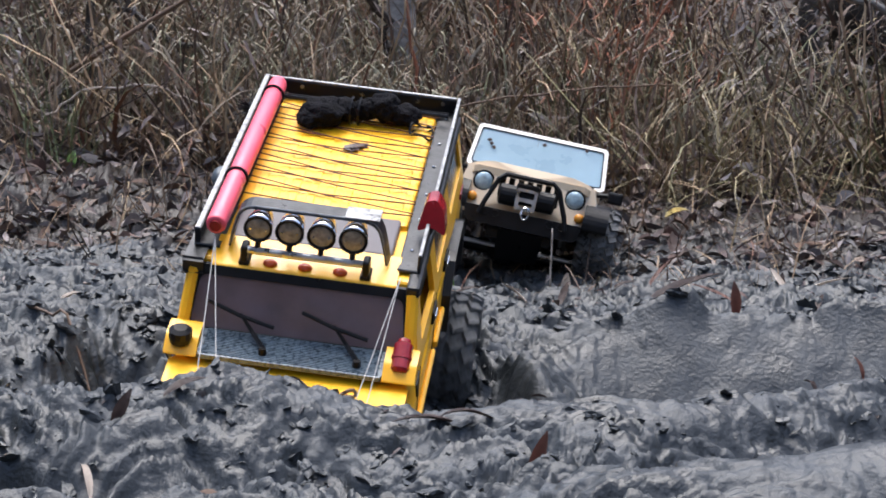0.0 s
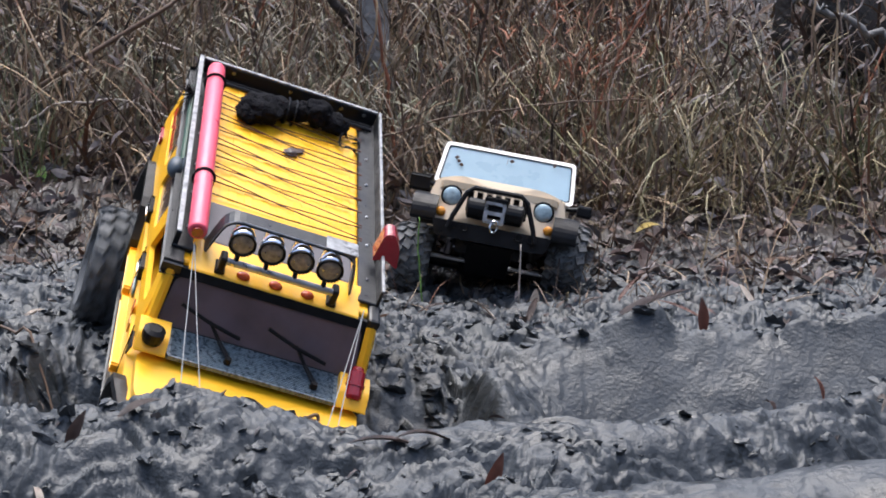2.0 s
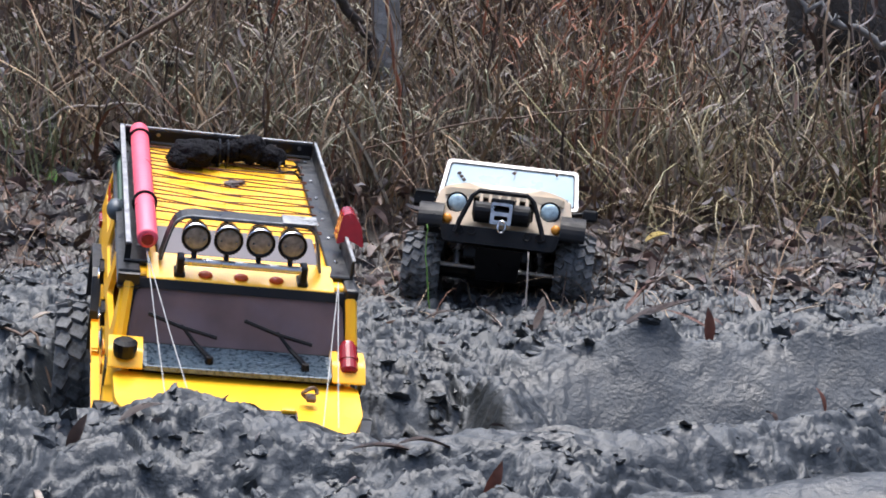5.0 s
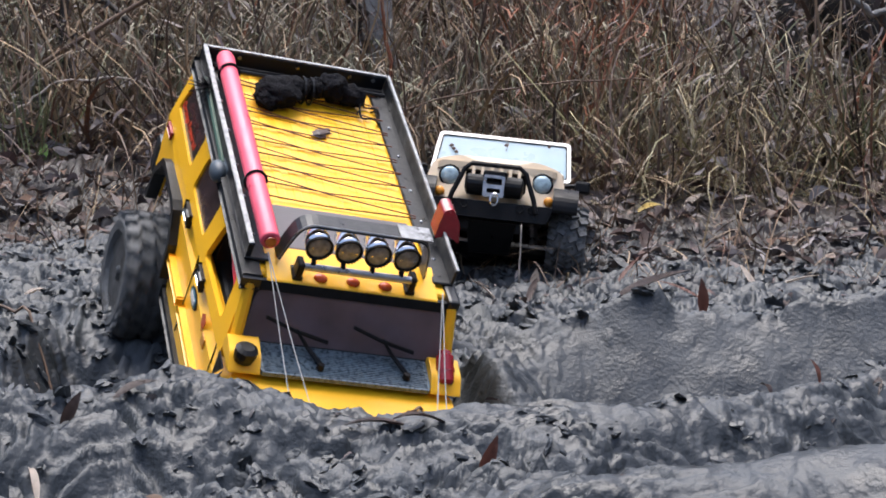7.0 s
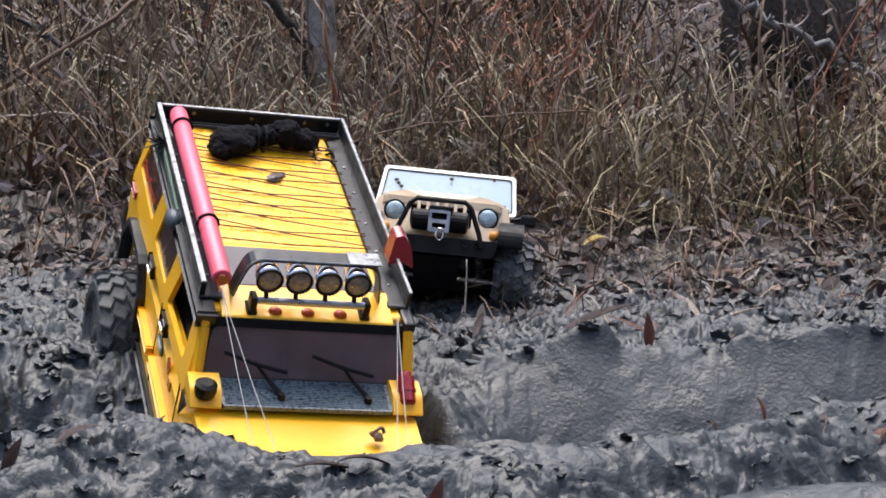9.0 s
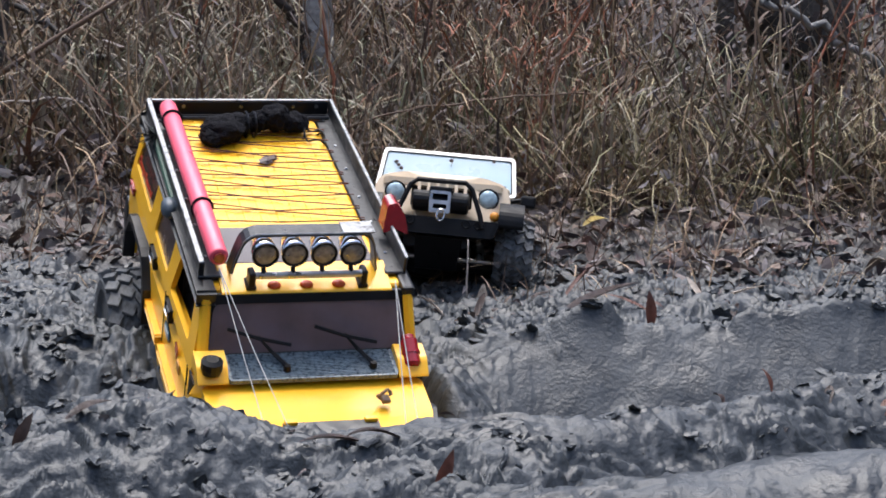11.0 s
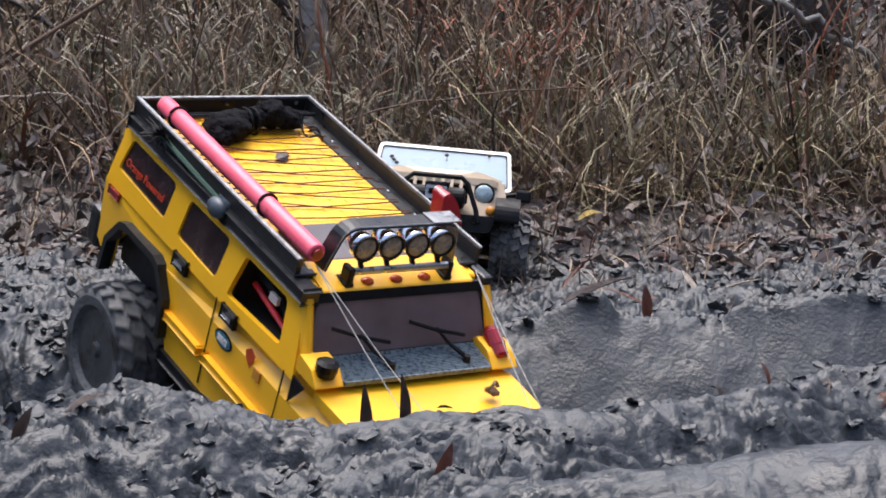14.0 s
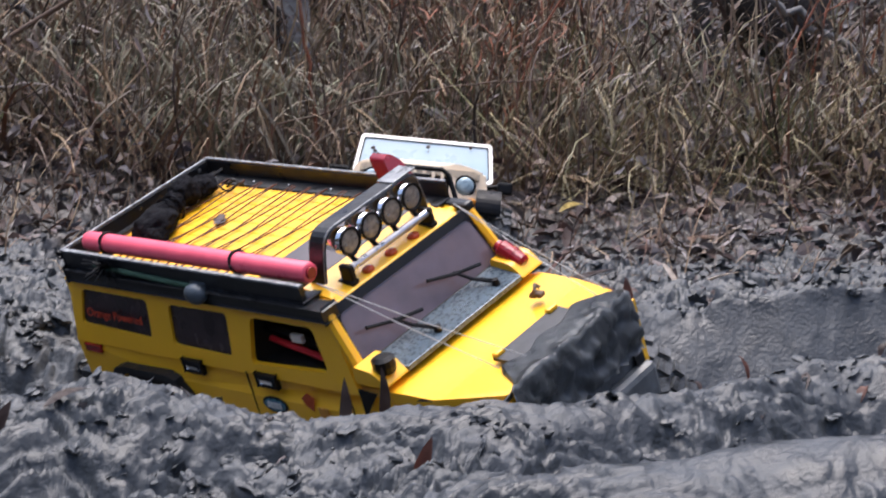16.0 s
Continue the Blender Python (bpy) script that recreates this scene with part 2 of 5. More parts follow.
def box(*a, **k):
    bm = bmesh.new()
    add_box(bm, *a, **k)
    return bm


def add_tube(bm, pts, r, n=8, r2=None, caps=True):
    pts = [Vector(p) for p in pts]
    rings = []
    up = Vector((0.13, 0.21, 0.97))
    for i, p in enumerate(pts):
        d = (pts[min(i + 1, len(pts) - 1)] - pts[max(i - 1, 0)]).normalized()
        a = d.cross(up)
        if a.length < 0.05:
            a = d.cross(Vector((1, 0, 0)))
        a.normalize()
        b = d.cross(a)
        rad = r if r2 is None else r + (r2 - r) * i / max(1, len(pts) - 1)
        rings.append([bm.verts.new(p + rad * (math.cos(t) * a + math.sin(t) * b)) for t in (math.tau * k / n for k in range(n))])
    for q, s in zip(rings, rings[1:]):
        for k in range(n):
            bm.faces.new((q[k], q[(k + 1) % n], s[(k + 1) % n], s[k]))
    if caps:
        bm.faces.new(rings[0])
        bm.faces.new(rings[-1][::-1])


def tube(pts, r, n=8, r2=None):
    bm = bmesh.new()
    add_tube(bm, pts, r, n, r2)
    return bm


def add_lathe(bm, prof, axis="x", n=28, at=(0, 0, 0)):
    """prof: pairs of (along the axis, radius)."""
    at = Vector(at)
    rings = []
    for u, r in prof:
        ring = []
        for k in range(n):
            c, s = r * math.cos(math.tau * k / n), r * math.sin(math.tau * k / n)
            p = {"x": (u, c, s), "y": (c, u, s), "z": (c, s, u)}[axis]
            ring.append(bm.verts.new(at + Vector(p)))
        rings.append(ring)
    for q, s in zip(rings, rings[1:]):
        for k in range(n):
            bm.faces.new((q[k], q[(k + 1) % n], s[(k + 1) % n], s[k]))
    bm.faces.new(rings[0])
    bm.faces.new(rings[-1][::-1])


def lathe(*a, **k):
    bm = bmesh.new()
    add_lathe(bm, *a, **k)
    return bm


def rounded(pts, r, n=4):
    """The outline pts with each corner rounded off by r."""
    out = []
    pts = [Vector(p) for p in pts]
    for i, p in enumerate(pts):
        a, b = pts[i - 1], pts[(i + 1) % len(pts)]
        ra = min(r, (a - p).length * 0.45)
        rb = min(r, (b - p).length * 0.45)
        s, e = p + (a - p).normalized() * ra, p + (b - p).normalized() * rb
        for k in range(n + 1):
            t = k / n
            out.append((1 - t) ** 2 * s + 2 * t * (1 - t) * p + t * t * e)
    return out


def plate(outline, holes, thick, place):
    """A flat plate with holes through it: outline and holes are lists of 2D points, place maps (u, v, depth) to 3D."""
    bm = bmesh.new()
    edges = []
    for loop in (outline, *holes):
        vs = [bm.verts.new((p[0], p[1], 0)) for p in loop]
        edges += [bm.edges.new((vs[i - 1], vs[i])) for i in range(len(vs))]
    bmesh.ops.triangle_fill(bm, use_beauty=True, use_dissolve=False, edges=edges, normal=(0, 0, 1))
    ext = bmesh.ops.extrude_face_region(bm, geom=list(bm.faces))
    for v in ext["geom"]:
        if isinstance(v, bmesh.types.BMVert):
            v.co.z = thick
    for v in bm.verts:
        v.co = Vector(place(v.co.x, v.co.y, v.co.z))
    return bm


# ---- noise fields ----
rng = np.random.default_rng(7)
GRAD = rng.random((256, 256)) * math.tau


def perlin(x, y):
    xi, yi = np.floor(x).astype(int), np.floor(y).astype(int)
    xf, yf = x - xi, y - yi
    u, v = xf**3 * (xf * (xf * 6 - 15) + 10), yf**3 * (yf * (yf * 6 - 15) + 10)

    def dot(a, b):
        g = GRAD[(xi + a) % 256, (yi + b) % 256]
        return np.cos(g) * (xf - a) + np.sin(g) * (yf - b)
    return ((dot(0, 0) * (1 - u) + dot(1, 0) * u) * (1 - v) + (dot(0, 1) * (1 - u) + dot(1, 1) * u) * v) * 1.4


def fbm(x, y, octaves=4, gain=0.5):
    out, amp = 0, 1.0
    for o in range(octaves):
        out = out + amp * perlin(x * 2**o + 17.3 * o, y * 2**o - 9.1 * o)
        amp *= gain
    return out


def ridged(x, y, octaves=4, gain=0.5):
    out, amp = 0, 1.0
    for o in range(octaves):
        out = out + amp * (1 - 2 * np.abs(perlin(x * 2**o + 31.7 * o, y * 2**o + 5.2 * o)))
        amp *= gain
    return out


PTS = rng.random((256, 256, 3))


def cells(x, y):
    """Broken lumps: a random height for each cell and the distance to its edge."""
    xi, yi = np.floor(x).astype(int), np.floor(y).astype(int)
    f1, f2, h = np.full(x.shape, 9.0), np.full(x.shape, 9.0), np.zeros(x.shape)
    for a in (-1, 0, 1):
        for b in (-1, 0, 1):
            p = PTS[(xi + a) % 256, (yi + b) % 256]
            d = np.hypot(xi + a + p[..., 0] - x, yi + b + p[..., 1] - y)
            near = d < f1
            f2 = np.where(near, f1, np.minimum(f2, d))
            h = np.where(near, p[..., 2], h)
            f1 = np.where(near, d, f1)
    return h, f2 - f1


def step(a, b, x):
    t = np.clip((x - a) / (b - a), 0, 1)
    return t * t * (3 - 2 * t)


CREST_X = [-1.5, -0.314, -0.274, -0.234, -0.206, -0.182, -0.146, -0.106, -0.074, -0.034, 0.006, 0.046, 0.086, 0.143, 0.19, 0.28, 0.34, 1.5]
CREST_Z = [0.09, 0.106, 0.110, 0.110, 0.117, 0.121, 0.115, 0.104, 0.094, 0.089, 0.090, 0.095, 0.094, 0.093, 0.093, 0.091, 0.092, 0.09]


BANK_X = [0.0, 0.10, 0.15, 0.20, 0.225, 0.245, 0.262, 0.30, 0.37, 0.385, 0.43, 0.50, 0.8, 1.5]
BANK_Z = [0.040, 0.050, 0.058, 0.066, 0.074, 0.081, 0.060, 0.054, 0.055, 0.069, 0.072, 0.078, 0.080, 0.06]


def ground_base(x, y):
    """The mud hollow: a near lip, a pit and a rut behind it, a far bank that rises into the grass."""
    x, y = np.asarray(x, float), np.asarray(y, float)
    lip_y = 1.40 + 0.15 * step(0.12, 0.42, x) + 0.012 * fbm(x * 9, y * 0 + 3.1, 2)
    crest = np.interp(x, CREST_X, CREST_Z) + 0.0028 * fbm(x * 22, y * 0 + 1.7, 3)
    # far bank: flat mud, then a rise
    far = 0.035 + 0.045 * step(2.35, 2.75, y) + 0.035 * step(0.0, -0.4, x) * step(1.75, 2.0, y) + 0.04 * step(-0.1, -0.6, x) * step(2.4, 2.7, y)
    far = far + 0.23 * np.clip(y - 2.75, 0, 1.5) + 0.03 * np.clip(y - 4.25, 0, 60) ** 0.9
    bank = step(0.05, 0.22, x)
    # pit behind the lip, for the truck
    floor = -0.125 + 0.080 * bank
    hollow = step(-0.42, -0.32, x) * (1 - step(0.03, 0.10, x))
    edge0 = 1.70 + 0.08 * hollow + 0.012 * fbm(x * 7 + 4, y * 5, 3)
    edge1 = 1.86 + 0.10 * hollow + 0.022 * fbm(x * 7 + 4, y * 5, 3)
    pit = floor + (far - floor) * step(edge0, edge1, y)
    # rut with a smooth cut wall and a ragged crest
    top_y = 2.005 + 0.010 * fbm(x * 9 + 2, y * 0 + 7.7, 2)
    ragged = np.interp(x, BANK_X, BANK_Z) - 0.055 + 0.004 * fbm(x * 40, y * 0 + 5.1, 3)
    rise = np.clip((y - top_y + 0.078) / 0.078, 0, 1)
    rut = np.where(y < top_y, floor + (0.055 - floor) * rise**0.85 + ragged * rise**5, far + (0.055 + ragged - far) * np.exp(-np.maximum(0, y - top_y) / 0.022))
    behind = pit + (rut - pit) * bank
    z = crest + (behind - crest) * step(lip_y + 0.01, lip_y + 0.10 + 0.02 * bank, y)
    # mud heaped up where the nose has ploughed
    z = z + 0.075 * np.exp(-((x - 0.235) / 0.05) ** 2 - ((y - 1.61) / 0.05) ** 2)
    # towards the camera
    front = 0.070 - 0.032 * bank
    z = np.where(y < lip_y, front + (crest - front) * step(lip_y - 0.11 + 0.03 * bank, lip_y - 0.004, y), z)
    plain = step(1.2, 3.0, np.abs(x))
    z = z + (0.05 + 0.23 * np.clip(y - 2.75, 0, 1.5) - z) * plain
    mound = np.exp(-((y - 1.19) / 0.075) ** 2) * step(0.02, 0.2, x + 0.25 * (1.25 - y))
    z = z + (0.055 + 0.03 * step(0.1, 0.3, x)) * mound * (y < 1.5)
    z = z - 0.022 * np.exp(-((y - 1.285 - 0.05 * bank - 0.02 * fbm(x * 8, y * 0 + 9.3, 2)) / 0.022) ** 2) * (1 - plain)
    return z, lip_y, bank


def ground(x, y):
    x, y = np.asarray(x, float), np.asarray(y, float)
    z, lip, bank = ground_base(x, y)
    wall = bank * step(1.84, 1.90, y) * (1 - step(1.995, 2.04, y))
    smooth = np.maximum(wall, np.exp(-((y - 1.19) / 0.06) ** 2) * step(0.05, 0.2, x))
    near = 1 - step(2.9, 4.0, y)
    rough = (1 - 0.9 * smooth) * near * (1 - step(0.8, 1.3, np.abs(x))) * step(0.9, 1.1, y)
    wx, wy = x + 0.022 * fbm(x * 13, y * 13, 3), y + 0.022 * fbm(x * 13 + 50, y * 13, 3)
    lipness = np.exp(-((y - lip) / 0.04) ** 2)
    calm = 1 - 0.72 * np.exp(-((y - lip - 0.02) / 0.07) ** 2)
    z = z + rough * calm * 0.011 * fbm(wx * 7, wy * 13, 3)
    # torn slabs: ledges with broken edges, drawn out sideways
    for fx, fy, lift, seed in ((5.5, 11, 0.024, 0.0), (13, 24, 0.011, 40.0)):
        q = 3 * fbm(wx * fx + seed, wy * fy, 2)
        whole = np.floor(q)
        z = z + rough * calm * lift * ((whole + step(0.30, 0.66, q - whole)) - q) / 1.5
    # slick patches between broken ones
    broken = 1 - 0.8 * step(0.10, 0.40, perlin(x * 6 + 9, y * 11 + 3))
    crack = step(0.88, 0.975, 1 - np.abs(perlin(wx * 6 + 5, wy * 16)))
    hole = step(0.32, 0.56, perlin(wx * 9 + 80, wy * 24 + 11))
    z = z - rough * (1 - 0.4 * lipness) * (0.010 * crack * (0.3 + 0.7 * broken) + 0.011 * hole * broken)
    ux, uy = x + 0.02 * fbm(x * 18 + 3, y * 18, 3), y + 0.02 * fbm(x * 18 + 70, y * 18, 3)
    for sc, am in ((20, 0.0055), (44, 0.0038), (95, 0.0022)):
        h, e = cells(ux * sc * 0.55, uy * sc * 1.35)
        z = z + rough * broken * am * ((h - 0.5) * step(0.0, 0.22, e) - 0.5 * (1 - step(0.0, 0.16, e)))
    z = z + rough * (0.4 + 0.6 * broken) * 0.0014 * fbm(x * 95, y * 120, 2)
    # the cut wall: soft swells, small pimples, faint scrapes
    pimple = np.maximum(0, perlin(x * 75, y * 75) - 0.52)
    z = z + smooth * (0.006 * fbm(x * 11, y * 14, 3) + 0.012 * pimple)
    far = step(3.5, 9, np.hypot(x, y))
    return z + far * 0.15 * fbm(x * 0.6, y * 0.6, 3)


def graded(lo, hi, d, out, growth=1.35):
    a = list(np.arange(lo, hi, d))
    s = d
    left, right = lo, a[-1]
    pre, post = [], []
    while left > -out:
        s *= growth
        left -= s
        pre.append(left)
    s = d
    while right < out:
        s *= growth
        right += s
        post.append(right)
    return np.array(pre[::-1] + a + post)


def build_ground():
    xs, ys = graded(-0.66, 0.70, 0.0020, 150), graded(1.14, 2.6, 0.0031, 150)
    near = np.arange(1.14, 1.62, 0.0021)
    ys = np.concatenate([ys[ys < 1.1395], near, ys[ys > 1.6215]])
    X, Y = np.meshgrid(xs, ys)
    Z = ground(X, Y)
    nx, ny = len(xs), len(ys)
    co = np.stack([X, Y, Z], -1).reshape(-1, 3)
    i = np.arange(nx * ny).reshape(ny, nx)
    quads = np.stack([i[:-1, :-1], i[:-1, 1:], i[1:, 1:], i[1:, :-1]], -1).reshape(-1, 4)
    me = bpy.data.meshes.new("ground")
    me.vertices.add(len(co))
    me.vertices.foreach_set("co", co.ravel())
    me.loops.add(quads.size)
    me.loops.foreach_set("vertex_index", quads.ravel())
    me.polygons.add(len(quads))
    me.polygons.foreach_set("loop_start", np.arange(0, quads.size, 4))
    me.polygons.foreach_set("use_smooth", np.ones(len(quads), bool))
    me.update()
    me.validate()
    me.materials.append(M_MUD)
    return tagged(new("ground", me), "churned wet grey mud with ruts and a raised lip", "mud ground", kind="structure")



def build_sky_blocker():
    """An unseen dark ring round the clearing, added to block low sky light behind and beside the camera."""
    n, rows = 160, []
    bm = bmesh.new()
    for ring, (rad, base) in enumerate(((9.0, -0.5), (9.0, 2.0), (9.4, 5.0))):
        row = []
        for k in range(n):
            a = math.tau * k / n
            h = base * (0.8 if math.sin(a) < -0.2 and ring else 1) + (1.2 * float(fbm(np.array(k * 0.31), np.array(2.0 + ring), 3)) if ring else 0)
            row.append(bm.verts.new((rad * math.cos(a), rad * math.sin(a) + 1.0, h)))
        rows.append(row)
    for a, b in zip(rows, rows[1:]):
        for k in range(n):
            bm.faces.new((a[k], a[(k + 1) % n], b[(k + 1) % n], b[k]))
    return thing("backdrop", bm, mat("dark_sky_blocker", (0.05, 0.045, 0.035), 0.9, 0, 0.5, 3, 0.8, 8), "unseen dark ring added round the clearing to block low sky light", "wood", kind="structure")


build_ground()
build_sky_blocker()


# ---- the yellow model truck (x to its left side, y to the back, z up) ----
def side_x(z):
    return 0.1065 if z < -0.05 else 0.1065 - 0.010 * (z + 0.05) / 0.062


def arch(cy, r, z0, z1, n=9):
    """Points of a wheel arch, from the front foot to the rear one."""
    return [(cy - r, z0), (cy - r * 0.93, z0 + (z1 - z0) * 0.55), (cy - r * 0.62, z1 - 0.004), (cy - r * 0.45, z1), (cy + r * 0.45, z1), (cy + r * 0.62, z1 - 0.004), (cy + r * 0.93, z0 + (z1 - z0) * 0.55), (cy + r, z0)]


def tyre_mesh(R, w, blocks):
    """The tyre's carcass, and the two tread blocks with the poses of their copies round it."""
    bm = bmesh.new()
    h = w / 2
    add_lathe(bm, [(-h * 0.72, R * 0.56), (-h * 0.98, R * 0.68), (-h, R * 0.82), (-h * 0.86, R * 0.92), (-h * 0.5, R * 0.945), (h * 0.5, R * 0.945), (h * 0.86, R * 0.92), (h, R * 0.82), (h * 0.98, R * 0.68), (h * 0.72, R * 0.56)], "x", 40)
    tread = []
    for row, (u, wid, ln) in enumerate(((0.26, 0.42, 0.62), (0.74, 0.44, 0.55))):
        s = math.tau * R / blocks * ln / 2
        me = finish("tread_block", box(-h * wid / 2, h * wid / 2, -s, s, -R * 0.05, R * 0.055), M_RUBBER)
        for k in range(blocks):
            for side in (-1, 1):
                a = math.tau * (k + 0.25 * side + 0.5 * row) / blocks
                tread.append((me, Matrix.Rotation(a, 4, "X") @ Matrix.Translation((side * u * h, 0, R * (0.955 - 0.03 * row))) @ Matrix.Rotation(side * 0.45, 4, "Z") @ Matrix.Rotation(side * 0.35 * row, 4, "Y")))
    return finish("tyre", bm, M_RUBBER), tread


def rim_mesh(R, w):
    bm = bmesh.new()
    h = w / 2
    add_lathe(bm, [(-h * 0.8, R * 0.5), (-h * 0.82, R * 0.6), (-h * 0.7, R * 0.6), (-h * 0.66, R * 0.5), (-h * 0.3, R * 0.44), (h * 0.3, R * 0.44), (h * 0.66, R * 0.5), (h * 0.7, R * 0.6), (h * 0.82, R * 0.6), (h * 0.8, R * 0.5)], "x", 28)
    for side in (-1, 1):
        add_lathe(bm, [(side * h * 0.2, R * 0.16), (side * h * 0.82, R * 0.13), (side * h * 0.9, R * 0.08)], "x", 12)
        for k in range(6):
            m = Matrix.Rotation(math.tau * k / 6, 4, "X")
            add_box(bm, side * h * 0.55 - 0.003, side * h * 0.55 + 0.003, -R * 0.075, R * 0.075, R * 0.1, R * 0.52, 0.001, 1, m=m)
            add_lathe(bm, [(side * h * 0.6, R * 0.035), (side * h * 0.68, R * 0.03)], "x", 6, at=(0, R * 0.2 * math.sin(math.tau * (k + 0.5) / 6), R * 0.2 * math.cos(math.tau * (k + 0.5) / 6)))
    return finish("rim", bm, M_RIM)


def add_wheel(parent, at, tyre, tread, rim):
    w = new("wheel")
    w.parent = parent
    w.location = at
    w["label"] = "mud-caked knobbly rubber wheel"
    for nm, me in (("tyre", tyre), ("rim", rim)):
        o = new(nm, me)
        o.parent = w
    for me, m in tread:
        o = new("tread_block", me)
        o.parent = w
        o.matrix_local = m
    return w


def text_mesh(body, size, depth):
    cu = bpy.data.curves.new("lettering", "FONT")
    cu.body, cu.size, cu.extrude = body, size, depth
    cu.align_x, cu.align_y = "CENTER", "CENTER"
    ob = bpy.data.objects.new("lettering", cu)
    scene.collection.objects.link(ob)
    me = bpy.data.meshes.new_from_object(ob.evaluated_get(bpy.context.evaluated_depsgraph_get()))
    bpy.data.objects.remove(ob)
    return me


def build_truck():
    T = root("model_truck", "yellow radio-controlled off-road truck with roof rack, stuck nose-down in mud", "model truck")
    # lower sides with wheel arches
    low = [(-0.250, -0.052), (-0.250, -0.10), *arch(-0.186, 0.066, -0.128, -0.072), (-0.10, -0.148), (0.095, -0.148), *arch(0.166, 0.062, -0.13, -0.074), (0.258, -0.112), (0.262, -0.052)]
    for s in (-1, 1):
        part("side_panel", plate(low, [], 0.006, lambda u, v, d: (s * (0.1065 - d - 0.05 * max(0, -v - 0.12) - 0.32 * max(0, -u - 0.195)), u, v)), M_YEL, T)
        wins = [rounded([(-0.0755, -0.037), (0.0190, -0.0415), (0.0110, 0.0015), (-0.0635, 0.0015)], 0.006),
                rounded([(0.0430, -0.039), (0.1195, -0.0375), (0.1175, 0.0005), (0.0410, 0.0015)], 0.006),
                rounded([(0.1487, -0.036), (0.2480, -0.033), (0.2390, 0.0015), (0.1470, 0.001)], 0.006)]
        up = [(-0.108, -0.052), (0.262, -0.052), (0.256, 0.014), (-0.079, 0.016), (-0.086, 0.010)]
        part("window_frame", plate(up, wins, 0.005, lambda u, v, d: (s * (side_x(v) - d), u, v)), M_YEL, T, "yellow pillars round the side windows")
        for k, w in enumerate(wins):
            if k == 0:
                continue
            c = sum(w, Vector((0, 0))) / len(w)
            part("side_window", plate([c + (p - c) * 1.04 for p in w], [], 0.0015, lambda u, v, d: (s * (side_x(v) - 0.0025 - d), u, v)), M_SIDEGLASS, T, "dark tinted side window")
        # mouldings, seams and handles
        for y0, y1 in ((-0.085, 0.022), (0.034, 0.098)):
            part("moulding", box(s * 0.106, s * 0.111, y0, y1, -0.113, -0.105, bevel=0.002), M_YEL, T)
        for y in (0.029, -0.094):
            part("door_seam", box(s * 0.1057, s * 0.1071, y - 0.0004, y + 0.0004, -0.14, -0.05), M_BLKC, T)
        for y in (0.003, 0.098):
            bm = box(s * 0.106, s * 0.1087, y - 0.0125, y + 0.0125, -0.061, -0.048, bevel=0.0012)
            h = part("door_handle", bm, M_BLKC, T, "black door handle with a chrome grip")
            part("grip", box(s * 0.1085, s * 0.1105, y - 0.009, y + 0.006, -0.0565, -0.0525, bevel=0.0009), M_CHROME, h)
        part("sill", box(s * 0.088, s * 0.1065, -0.115, 0.10, -0.158, -0.146, bevel=0.003), M_BLK, T, "muddy black side sill")
        part("tail_marker", box(s * 0.1061, s * 0.1083, 0.228, 0.250, -0.060, -0.053, bevel=0.001), M_RED, T, "small red side marker")
        for cy, r in ((-0.186, 0.066), (0.166, 0.062)):
            o, i = arch(cy, r + 0.006, -0.134, -0.066), arch(cy, r, -0.134, -0.073)
            part("wheel_arch", plate(o + i[::-1], [], 0.012, lambda u, v, d: (s * (0.103 + d - 0.6 * max(0, -u - 0.195)), u, v)), M_BLK, T, "black flared wheel arch")
        # fender vent and block at the bonnet's corner
        part("fender_vent", plate([(-0.129, -0.047), (-0.109, -0.045), (-0.109, -0.072)], [], 0.0015, lambda u, v, d: (s * (0.1062 + d), u, v)), M_BLKC, T, "black triangular fender vent")
        blk = [(-0.144, -0.040), (-0.108, -0.040), (-0.108, -0.024), (-0.130, -0.027)]
        part("bonnet_block", plate(rounded(blk, 0.004), [], 0.028, lambda u, v, d: (s * (0.1065 - d), u, v)), M_YEL, T)
    # stickers, all on the one side that is seen
    part("oval_sticker", plate([(0.003 + 0.0155 * math.cos(a), -0.079 + 0.0082 * math.sin(a)) for a in np.linspace(0, math.tau, 24, endpoint=False)], [], 0.0006, lambda u, v, d: (-0.1067 - d, u, v)), M_BLKC, T, "black and blue oval sticker")
    part("oval_sticker_face", plate([(0.003 + 0.013 * math.cos(a), -0.079 + 0.0062 * math.sin(a)) for a in np.linspace(0, math.tau, 24, endpoint=False)], [], 0.0006, lambda u, v, d: (-0.1075 - d, u, v)), M_STICK, T, "pale blue face of the sticker")
    for k in range(5):
        part("sticker_bar", box(-0.1089, -0.1081, -0.005 + 0.0035 * k, -0.003 + 0.0035 * k, -0.082, -0.076), M_WHITE, T)
    part("red_sticker", plate([(-0.05, -0.064), (-0.042, -0.06), (-0.034, -0.066), (-0.037, -0.073), (-0.045, -0.078)], [], 0.0006, lambda u, v, d: (-0.1067 - d, u, v)), M_ORANGE, T, "orange and red sticker")
    part("gold_badge", box(-0.1080, -0.1065, -0.064, -0.052, -0.083, -0.072, bevel=0.0006), M_AMBER, T, "gold and black badge")
    part("lettering", text_bm("Orange Powered", 0.0113), M_TEXT, T, "orange-red lettering on the rear side window").matrix_local = Matrix.Translation((-0.1030, 0.1965, -0.02)) @ Matrix.Rotation(radians(-90), 4, "Z") @ Matrix.Rotation(radians(80), 4, "X")
    # roof, brow and sunroof
    roof = bmesh.new()
    add_box(roof, -0.096, 0.096, -0.076, 0.258, 0.006, 0.0195, 0.005, 3)
